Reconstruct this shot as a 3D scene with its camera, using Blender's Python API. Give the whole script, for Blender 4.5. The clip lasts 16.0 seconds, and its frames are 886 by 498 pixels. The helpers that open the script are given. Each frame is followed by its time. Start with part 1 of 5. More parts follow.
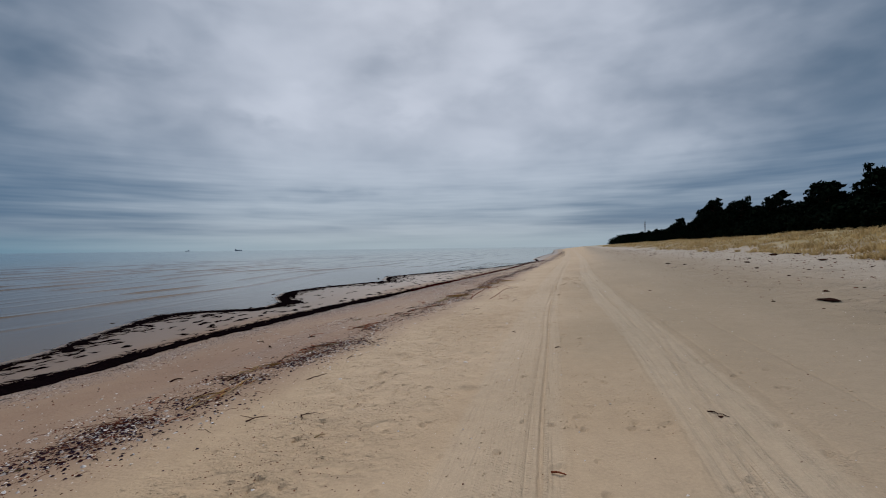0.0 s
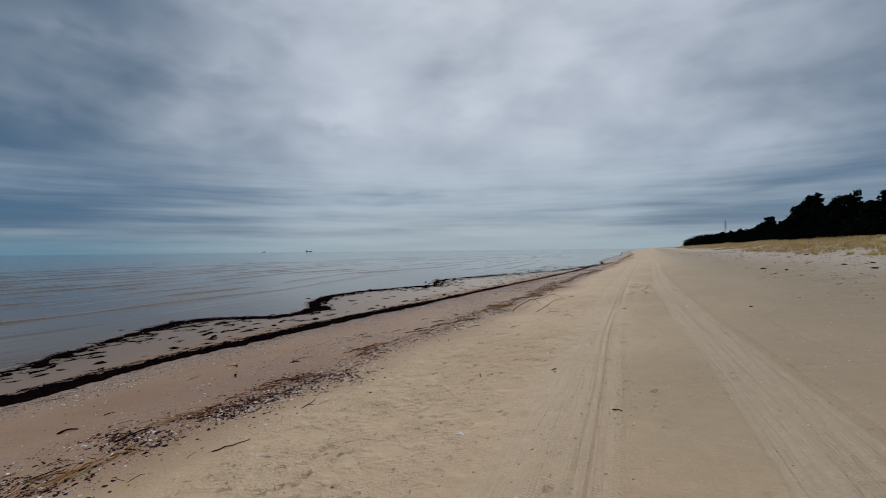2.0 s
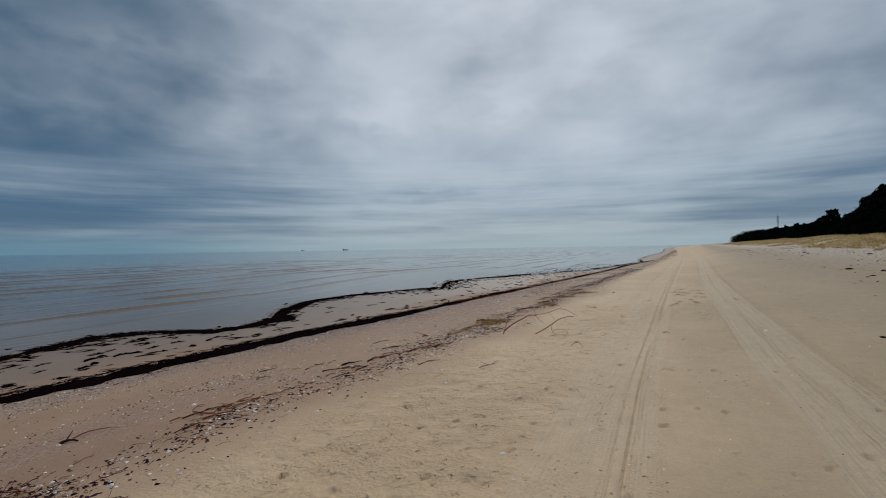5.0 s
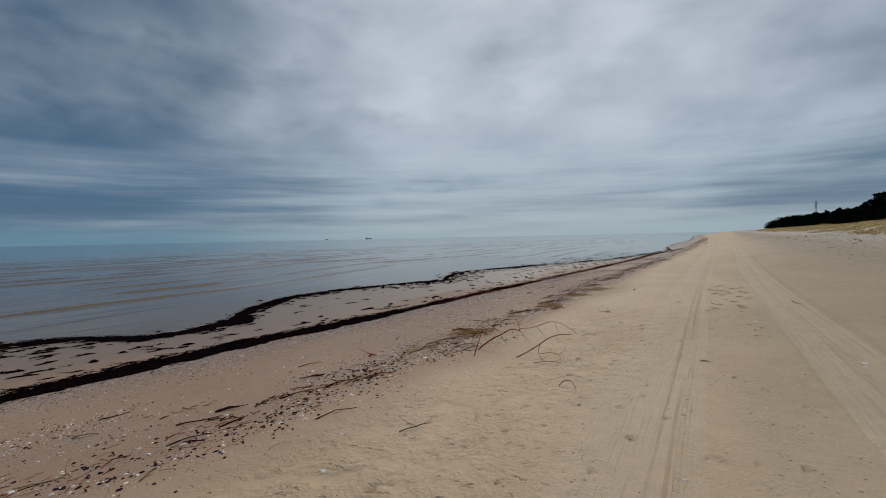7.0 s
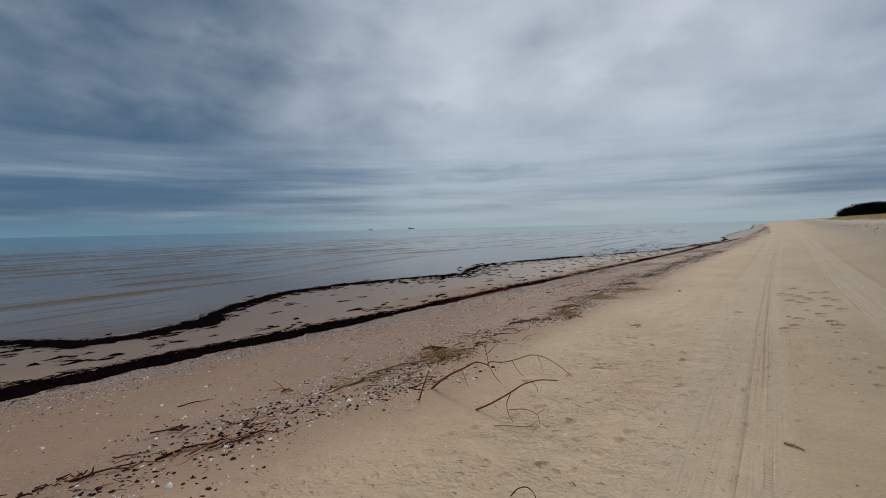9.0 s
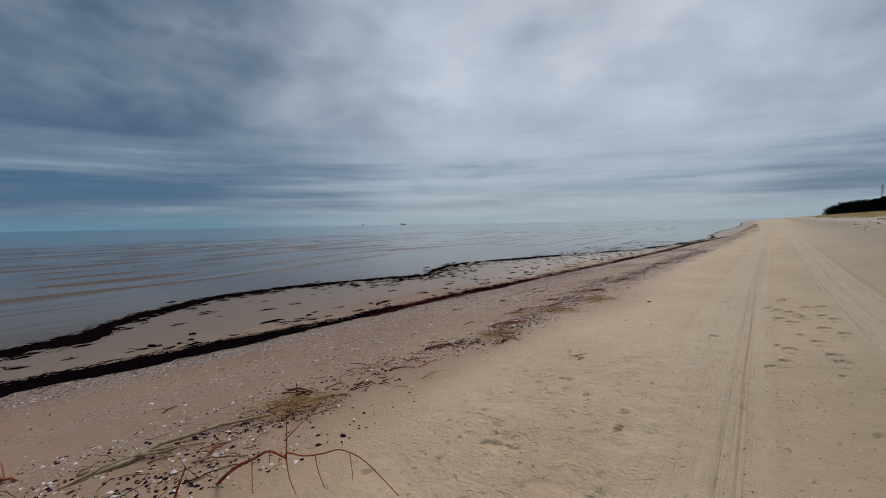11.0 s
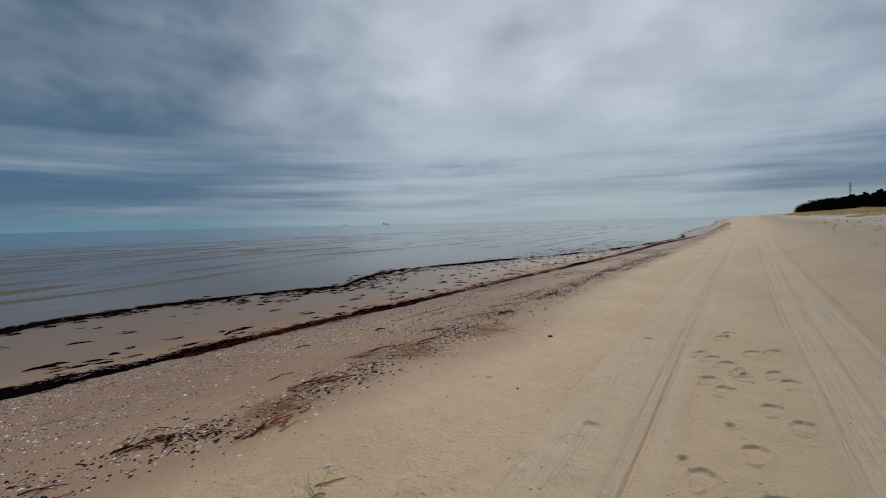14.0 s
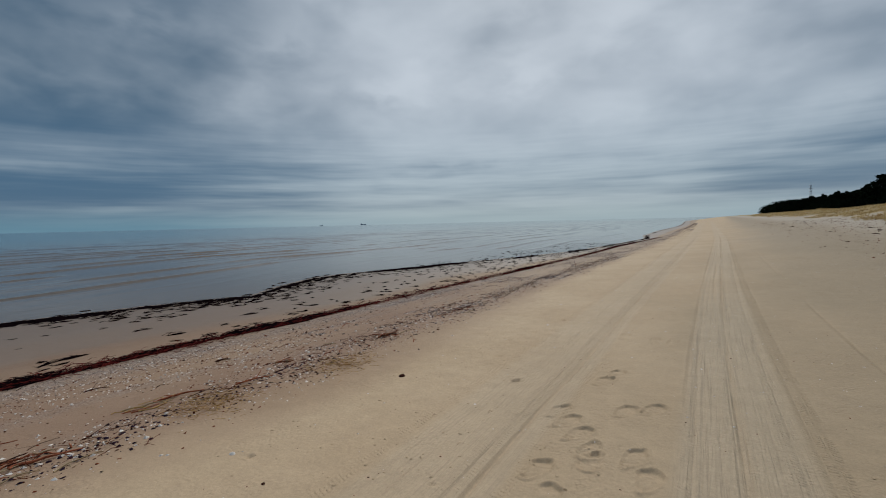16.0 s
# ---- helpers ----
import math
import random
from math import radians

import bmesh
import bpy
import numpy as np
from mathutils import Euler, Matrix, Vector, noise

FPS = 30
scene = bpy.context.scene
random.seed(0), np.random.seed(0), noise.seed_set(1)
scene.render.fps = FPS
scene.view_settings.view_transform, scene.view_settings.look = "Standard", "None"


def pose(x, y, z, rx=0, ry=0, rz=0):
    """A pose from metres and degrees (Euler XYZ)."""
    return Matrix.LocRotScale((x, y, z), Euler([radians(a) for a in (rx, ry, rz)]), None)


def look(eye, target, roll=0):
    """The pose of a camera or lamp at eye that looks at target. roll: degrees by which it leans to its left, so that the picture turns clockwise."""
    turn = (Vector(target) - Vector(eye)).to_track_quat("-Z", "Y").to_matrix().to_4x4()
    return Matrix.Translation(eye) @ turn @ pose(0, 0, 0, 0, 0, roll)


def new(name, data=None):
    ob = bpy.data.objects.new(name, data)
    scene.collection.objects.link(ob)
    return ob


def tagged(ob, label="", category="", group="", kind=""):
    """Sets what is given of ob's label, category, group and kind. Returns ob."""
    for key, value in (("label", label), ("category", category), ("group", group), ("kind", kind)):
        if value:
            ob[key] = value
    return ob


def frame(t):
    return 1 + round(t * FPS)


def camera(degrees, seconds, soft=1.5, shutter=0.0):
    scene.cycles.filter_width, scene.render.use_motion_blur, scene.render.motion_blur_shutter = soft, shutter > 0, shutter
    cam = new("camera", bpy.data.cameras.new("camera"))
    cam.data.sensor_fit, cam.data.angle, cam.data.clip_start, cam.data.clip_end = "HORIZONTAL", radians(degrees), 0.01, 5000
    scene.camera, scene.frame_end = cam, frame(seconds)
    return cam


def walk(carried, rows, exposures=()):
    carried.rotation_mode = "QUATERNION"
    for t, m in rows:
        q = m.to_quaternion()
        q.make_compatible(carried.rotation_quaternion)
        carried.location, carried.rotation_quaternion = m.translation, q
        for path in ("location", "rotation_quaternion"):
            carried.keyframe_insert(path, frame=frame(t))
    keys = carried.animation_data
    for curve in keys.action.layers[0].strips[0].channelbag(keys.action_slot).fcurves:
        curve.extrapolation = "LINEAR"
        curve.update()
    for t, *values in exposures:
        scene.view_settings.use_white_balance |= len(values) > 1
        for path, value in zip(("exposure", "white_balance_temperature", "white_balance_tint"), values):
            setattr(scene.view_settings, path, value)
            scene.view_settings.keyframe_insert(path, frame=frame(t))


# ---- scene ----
cam = camera(90.7, 16.0, soft=0.95)
# seconds, eye x y z, yaw, pitch, roll; the sea lies at z = 0, the beach runs along y
PATH = [
    (0.0, 0.000, 0.000, 2.420, 17.69, -0.13, 0.69),
    (0.5, -0.008, 0.634, 2.419, 19.11, -0.03, 0.56),
    (1.0, -0.045, 1.298, 2.440, 20.41, -0.00, 0.61),
    (1.5, 0.007, 2.012, 2.440, 23.37, 0.16, 0.67),
    (2.0, -0.052, 2.685, 2.412, 25.74, 0.17, 0.62),
    (2.5, -0.087, 3.353, 2.380, 27.38, 0.15, 0.57),
    (3.0, -0.091, 4.031, 2.400, 28.42, 0.23, 0.60),
    (3.5, -0.188, 4.706, 2.403, 29.02, 0.23, 0.70),
    (4.0, -0.175, 5.375, 2.386, 29.33, 0.21, 0.79),
    (6.5, -0.498, 8.867, 2.350, 32.53, -1.10, 1.04),
    (7.0, -0.556, 9.537, 2.364, 33.20, -1.53, 1.17),
    (7.5, -0.710, 10.156, 2.400, 33.67, -1.75, 1.22),
    (8.0, -0.754, 10.828, 2.397, 36.33, -1.80, 1.11),
    (8.5, -0.849, 11.451, 2.345, 38.28, -2.23, 1.15),
    (9.0, -0.836, 12.099, 2.319, 38.70, -2.76, 1.29),
    (11.5, -0.870, 14.989, 2.345, 37.21, -3.39, 0.99),
    (12.0, -0.840, 15.619, 2.364, 36.76, -3.42, 1.06),
    (12.5, -0.867, 16.244, 2.352, 36.87, -3.45, 1.23),
    (13.0, -0.814, 16.799, 2.361, 36.85, -3.50, 1.20),
    (13.5, -0.659, 17.382, 2.380, 36.65, -3.43, 1.22),
    (14.0, -0.493, 17.983, 2.398, 35.51, -3.42, 1.33),
    (14.5, -0.218, 18.576, 2.398, 34.92, -3.42, 1.40),
    (15.0, -0.046, 19.176, 2.392, 34.28, -3.51, 1.42),
    (15.5, 0.056, 19.782, 2.411, 32.74, -3.47, 1.44),
    (16.0, 0.194, 20.334, 2.431, 32.66, -3.41, 1.33),
]
walk(cam, [(t, pose(x, y, z, 90 + pitch, roll, yaw)) for t, x, y, z, yaw, pitch, roll in PATH],
     [(0.0, -0.12, 6400, 11.5), (4.0, -0.12, 6400, 7), (8.0, -0.12, 6420, 8), (12.5, -0.12, 6400, 10), (16.0, -0.12, 6480, 6)])

# ---- world, sun ----
SUN_AZ, SUN_EL = radians(20), radians(42)      # left of +y, above the horizon


def nodes_of(tree):
    """Short maker of nodes: returns add(kind, inputs, settings) and link."""
    def add(kind, ins=None, **settings):
        n = tree.nodes.new(kind)
        for key, value in settings.items():
            if key == "operation":
                n.operation = value
            elif key == "data_type":
                n.data_type = value
            elif key == "blend_type":
                n.blend_type = value
            elif key == "clamp":
                n.use_clamp = value
            elif key == "sky_type":
                n.sky_type = value
            elif key == "attribute_name":
                n.attribute_name = value
            elif key == "feature":
                n.feature = value
            elif key == "interp":
                n.interpolation_type = value
        for key, value in (ins or {}).items():
            sock = n.inputs[key]
            if isinstance(value, bpy.types.NodeSocket):
                tree.links.new(value, sock)
            else:
                sock.default_value = value
        return n
    return add


# banks and gaps of the cloud deck, in degrees: bearing left of +y, height, half widths, gain
BRIGHT_GAPS = [(38, 17.3, 3.5, 1.6, 0.22), (36, 18, 10, 6, 0.10), (22, 18.4, 4, 2.2, 0.20), (12, 24, 4, 4, 0.16), (19, 28.5, 3, 3, 0.15), (13, 13.6, 5, 1.5, 0.14),
               (38, 5.7, 9, 0.8, 0.24), (26, 9.5, 12, 2.5, 0.14), (77, 7.0, 8, 1.2, 0.16), (-9.5, 12, 4, 1.1, 0.14), (52, 21.5, 4, 1.6, 0.10), (68, 22, 5, 1.6, 0.10), (4, 7.5, 8, 1.0, 0.12)]
DARK_BANKS = [(78, 17, 24, 12, -0.07), (28, 6.9, 9, 0.6, -0.20), (73, 11.5, 11, 2.6, -0.16), (-8, 5.2, 11, 3.6, -0.27), (-22, 12.0, 6, 4, -0.06), (-28, 17, 6, 4, -0.05), (66, 4.0, 18, 2.6, -0.20), (22, 3.6, 22, 0.9, -0.12), (60, 9, 8, 3, -0.08), (24, 22.5, 2.5, 2, -0.08)]


def build_world():
    w = bpy.data.worlds.new("overcast_sky")
    scene.world = w
    w.use_nodes = True
    t = w.node_tree
    t.nodes.clear()
    add = nodes_of(t)

    def M(op, a, b=0.0, c=None, clamp=False):
        ins = {0: a, 1: b}
        if c is not None:
            ins[2] = c
        return add("ShaderNodeMath", ins, operation=op, clamp=clamp).outputs[0]

    def ramp01(v, lo, hi):
        return add("ShaderNodeMapRange", {"Value": v, "From Min": lo, "From Max": hi, "To Min": 0.0, "To Max": 1.0}, interp="SMOOTHSTEP").outputs[0]

    def mix(fac, a, b):
        n = add("ShaderNodeMix", {"Factor": fac}, data_type="RGBA")
        for sock, v in ((n.inputs[6], a), (n.inputs[7], b)):
            if isinstance(v, tuple):
                sock.default_value = (*v, 1)
            else:
                t.links.new(v, sock)
        return n.outputs[2]

    d = add("ShaderNodeTexCoord").outputs["Generated"]
    sep = add("ShaderNodeSeparateXYZ", {0: d})
    x, y, z = sep.outputs
    up = M("MAXIMUM", z, 0.0)
    # the cloud deck is a flat layer overhead, combed into long rolls that run towards the hidden sun
    den = M("ADD", up, 0.07)
    ca, sa = math.cos(SUN_AZ), math.sin(SUN_AZ)
    c = M("DIVIDE", M("ADD", M("MULTIPLY", x, -ca), M("MULTIPLY", y, -sa)), den)
    l = M("DIVIDE", M("ADD", M("MULTIPLY", x, -sa), M("MULTIPLY", y, ca)), den)

    def deck_noise(fc, fl, detail, rough, seed, warp=0.0):
        v = add("ShaderNodeCombineXYZ", {0: M("MULTIPLY", c, fc), 1: M("MULTIPLY", l, fl), 2: seed}).outputs[0]
        return add("ShaderNodeTexNoise", {"Vector": v, "Scale": 1.0, "Detail": detail, "Roughness": rough, "Distortion": warp}).outputs[0]
    rolls = deck_noise(0.9, 0.30, 2.0, 0.4, 2.3, 0.4)
    az0 = M("MULTIPLY", M("ARCTAN2", M("MULTIPLY", x, -1.0), y), 57.2958)
    el0 = M("MULTIPLY", M("ARCSINE", z), 57.2958)

    def soft_noise(wide, tall, detail, seed, warp=0.0):
        v = add("ShaderNodeCombineXYZ", {0: M("DIVIDE", az0, wide), 1: M("DIVIDE", el0, tall), 2: seed}).outputs[0]
        return add("ShaderNodeTexNoise", {"Vector": v, "Scale": 1.0, "Detail": detail, "Roughness": 0.5, "Distortion": warp}).outputs[0]
    n2 = soft_noise(13.0, 6.5, 3.0, 5.1, 0.3)
    n4 = soft_noise(5.0, 2.6, 3.0, 8.4, 0.2)
    lump = M("ADD", M("MULTIPLY", rolls, 0.34), M("ADD", M("MULTIPLY", n2, 0.48), M("MULTIPLY", n4, 0.18)))
    # the thin, bright part of the deck lies towards the hidden sun, thick cloud to both sides
    hor = M("SQRT", M("ADD", M("MULTIPLY", x, x), M("MULTIPLY", y, y)))
    cosaz = M("DIVIDE", M("ADD", M("MULTIPLY", x, -math.sin(SUN_AZ)), M("MULTIPLY", y, math.cos(SUN_AZ))), M("MAXIMUM", hor, 0.001))
    bright = ramp01(cosaz, 0.66, 1.0)
    high = ramp01(z, 0.02, 0.3)
    az = M("ADD", az0, M("MULTIPLY", M("SUBTRACT", n2, 0.5), 14.0))
    el = M("ADD", el0, M("MULTIPLY", M("SUBTRACT", n4, 0.5), M("MULTIPLY", ramp01(z, 0.03, 0.3), 7.0)))
    banks = 0.0
    for a0, e0, wa, we, gain in BRIGHT_GAPS + DARK_BANKS:
        da, de = M("DIVIDE", M("SUBTRACT", az, a0), wa), M("DIVIDE", M("SUBTRACT", el, e0), we)
        g = M("MULTIPLY", M("EXPONENT", M("MULTIPLY", M("ADD", M("MULTIPLY", da, da), M("MULTIPLY", de, de)), -1.0)), gain)
        banks = M("ADD", banks, g)
    # long thin layers near the horizon
    bars = add("ShaderNodeCombineXYZ", {0: M("DIVIDE", az0, 19.0), 1: M("DIVIDE", el0, 1.35), 2: 3.7}).outputs[0]
    n3 = add("ShaderNodeTexNoise", {"Vector": bars, "Scale": 1.0, "Detail": 3.0, "Roughness": 0.55, "Distortion": 0.0}).outputs[0]
    layers = M("MULTIPLY", M("SUBTRACT", n3, 0.5), M("MULTIPLY", ramp01(z, 0.24, 0.07), 1.25))
    puffs = M("MULTIPLY", M("SUBTRACT", lump, 0.5), M("ADD", 0.10, M("MULTIPLY", ramp01(z, 0.04, 0.24), 1.25)))
    cover = M("ADD", M("ADD", puffs, layers), M("ADD", 0.19, M("MULTIPLY", bright, 0.50)))
    cover = ramp01(M("ADD", cover, banks), -0.18, 1.04)
    cloud = mix(cover, (0.048, 0.098, 0.160), (0.535, 0.580, 0.655))
    low = mix(cover, (0.042, 0.110, 0.21), (0.36, 0.435, 0.51))
    deck = mix(high, low, cloud)
    # a clear strip above the sea horizon
    strip = ramp01(z, 0.05, 0.0)
    deck = mix(M("MULTIPLY", strip, 0.75), deck, mix(bright, (0.10, 0.24, 0.34), (0.29, 0.40, 0.47)))
    # overhead the deck is thinner and brighter
    over = ramp01(z, 0.45, 0.95)
    gain = M("ADD", 1.0, M("MULTIPLY", over, 1.7))
    vm = add("ShaderNodeVectorMath", {0: deck, "Scale": gain}, operation="SCALE").outputs[0]
    bg = add("ShaderNodeBackground", {"Color": vm, "Strength": 1.0})
    sky = add("ShaderNodeTexSky", sky_type="NISHITA")
    sky.sun_disc = False
    sky.sun_elevation = SUN_EL
    sky.sun_rotation = -SUN_AZ
    bg2 = add("ShaderNodeBackground", {"Color": sky.outputs[0], "Strength": 0.008})
    both = add("ShaderNodeAddShader", {0: bg.outputs[0], 1: bg2.outputs[0]})
    out = add("ShaderNodeOutputWorld", {"Surface": both.outputs[0]})


build_world()
sun_data = bpy.data.lights.new("sun", "SUN")
sun_data.energy, sun_data.angle, sun_data.color = 1.5, radians(12), (1.0, 0.95, 0.88)
sun = new("sun", sun_data)
sun.matrix_world = look((0, 0, 60), (math.sin(SUN_AZ) * math.cos(SUN_EL), -math.cos(SUN_AZ) * math.cos(SUN_EL), 60 - math.sin(SUN_EL)))

# ---- numbers of the place ----
EDGE_Y = [-60, 0, 6, 7.3, 9.7, 12.4, 13.4, 14.4, 15.5, 17, 18.5, 20.5, 24, 27, 29.6, 31.5, 34, 36, 38.4, 43, 48, 54, 60, 70, 76, 82, 86, 96, 112, 155, 200, 285, 300, 360, 500, 6000]
EDGE_X = [-9, -11.3, -11.9, -12.3, -13.8, -15.1, -14.6, -13.0, -12.7, -13.1, -14.6, -15.7, -15.9, -15.0, -13.7, -14.8, -15.7, -15.6, -14.6, -13.2, -11.2, -9.6, -8.8, -8.1, -7.6, -8.1, -9.0, -9.4, -10.2, -10.3, -12.3, -17.5, -18.5, -21, -21, -21]
WRACK_Y = [-60, 0, 6, 9, 15, 20, 25, 33, 40, 50, 58, 66, 76, 100, 155, 200, 285, 300, 360, 500, 6000]
WRACK_X = [-8.6, -9.3, -9.1, -9.4, -9.3, -8.9, -8.6, -8.1, -7.7, -7.2, -7.2, -6.7, -6.1, -6.8, -7.4, -9.2, -14, -14.8, -17.5, -17.5, -17.5]
PROF_U = [-6000, -400, -60, -30, -20, -17.6, -15.8, -13.2, -11.0, -9.2, -8.8, -6.6, -4.4, -2.2, 0, 2.2, 4.4, 8, 12, 15, 18.5, 22, 30, 45, 80, 300, 6000]
PROF_Z = [-12, -6, -1.0, -0.40, -0.14, -0.055, 0.012, 0.030, 0.075, 0.145, 0.168, 0.329, 0.495, 0.625, 0.76, 0.95, 1.13, 1.36, 1.56, 1.78, 2.70, 3.50, 3.62, 3.6, 4, 5, 6]
DEBRIS_Y = [-5, 2, 4, 6, 8, 10, 12, 14, 16, 18, 20, 22, 24, 26, 29, 33, 40, 46, 60, 69, 92, 135, 300]
DEBRIS_X = [-4.7, -4.8, -4.8, -4.8, -4.6, -5.1, -4.7, -4.9, -4.6, -4.8, -4.7, -4.7, -4.8, -5.0, -5.0, -5.0, -4.9, -4.6, -4.6, -4.2, -4.4, -6.0, -12.2]
TRACK_Y = [-10, 3, 5, 8.5, 12, 14, 17.5, 23, 27, 32, 60, 200, 400]
LEFT_X = [0.3, -0.27, -0.41, -0.60, -0.83, -0.92, -1.02, -1.17, -1.27, -1.34, -1.7, -5.6, -13]
RIGHT_X = [1.7, 1.21, 1.16, 1.03, 0.83, 0.68, 0.55, 0.32, 0.20, 0.12, -0.05, -3.6, -11]


def cross_lane(y):
    """A second wheel that wanders over the right-hand track, from its middle."""
    return np.interp(y, [2, 6.5, 8.2, 10.6, 14, 20, 400], [-0.25, 0.11, 0.23, 0.34, 0.45, 0.5, 0.5])


def edge(y):
    return np.interp(y, EDGE_Y, EDGE_X)


def wrack(y):
    return np.interp(y, WRACK_Y, WRACK_X)


def hash2(ix, iy, seed):
    h = (ix.astype(np.int64) * 374761393 + iy.astype(np.int64) * 668265263 + seed * 974634533) & 0x7FFFFFFF
    h = ((h ^ (h >> 13)) * 1274126177) & 0x7FFFFFFF
    return ((h ^ (h >> 16)) & 0xFFFF) / 65535.0


def vnoise(x, y, seed=0):
    """Smooth value noise of period 1, from -1 to 1."""
    ix, iy = np.floor(x), np.floor(y)
    fx, fy = x - ix, y - iy
    fx, fy = fx * fx * (3 - 2 * fx), fy * fy * (3 - 2 * fy)
    a, b = hash2(ix, iy, seed), hash2(ix + 1, iy, seed)
    c, d = hash2(ix, iy + 1, seed), hash2(ix + 1, iy + 1, seed)
    return 2 * ((a + (b - a) * fx) * (1 - fy) + (c + (d - c) * fx) * fy) - 1


def fbm(x, y, seed=0, octaves=3):
    total, amp = 0, 1.0
    for k in range(octaves):
        total = total + amp * vnoise(x * 2 ** k + 17.3 * k, y * 2 ** k - 9.1 * k, seed + k)
        amp *= 0.5
    return total / (2 - 0.5 ** (octaves - 1))


def step(v, lo, hi):
    t = np.clip((v - lo) / (hi - lo), 0, 1)
    return t * t * (3 - 2 * t)


def band(v, lo, hi, soft):
    return step(v, lo - soft, lo + soft) * (1 - step(v, hi - soft, hi + soft))


def shore_u(x, y):
    """The place across the beach: -15.8 at the water's edge, -9.2 at the wrack line, x itself higher up."""
    e, w = edge(y), wrack(y)
    bend = np.clip((y - 60) * 0.035, 0, 12)
    top = -3.5 - bend
    upper = x + bend * (1 - step(x, -3.0, 20.0))
    u = np.where(x < e, x - e - 15.8, np.where(x < w, -15.8 + 6.6 * (x - e) / (w - e), np.where(x < top, -9.2 + 5.7 * (x - w) / (top - w), upper)))
    return u


def base_z(x, y):
    return np.interp(shore_u(x, y), PROF_U, PROF_Z)


# footprints: heel x, y, heading in degrees, length
STEPS = [(-1.06, 24.18, 70), (-0.92, 23.97, 60), (-0.77, 23.78, 60), (-0.52, 24.35, 70), (-0.31, 24.46, 60), (-0.88, 23.14, 75), (-0.62, 23.56, -95),
         (-0.58, 23.40, -95), (-0.32, 23.55, 75), (-0.19, 23.30, 80), (-0.73, 22.87, 80), (-0.87, 25.09, 70), (-0.79, 25.36, 75), (-1.03, 27.16, 85),
         (-0.59, 26.99, 85), (-0.37, 26.92, 85), (-0.36, 22.53, 85), (-0.17, 22.23, 85), (-0.47, 21.63, 85), (-0.76, 21.13, 85), (-0.36, 20.98, 85),
         (-0.80, 20.50, 85), (-0.31, 20.70, 85), (-0.92, 20.22, 85), (-1.61, 21.55, 85), (-0.2, 3.32, 80), (-0.04, 4.36, 80), (0.68, 4.2, 80), (-0.66, 13.1, 80)]


scuff_rs = np.random.RandomState(12)
SCUFFS = [(scuff_rs.normal(-2.45, 0.55) if k % 4 else scuff_rs.uniform(-1.2, 2.2), 2.5 + (16.5 if k % 6 else 27) * scuff_rs.rand() ** 1.15, 0.012 + 0.034 * scuff_rs.rand() ** 2.0) for k in range(1100)]


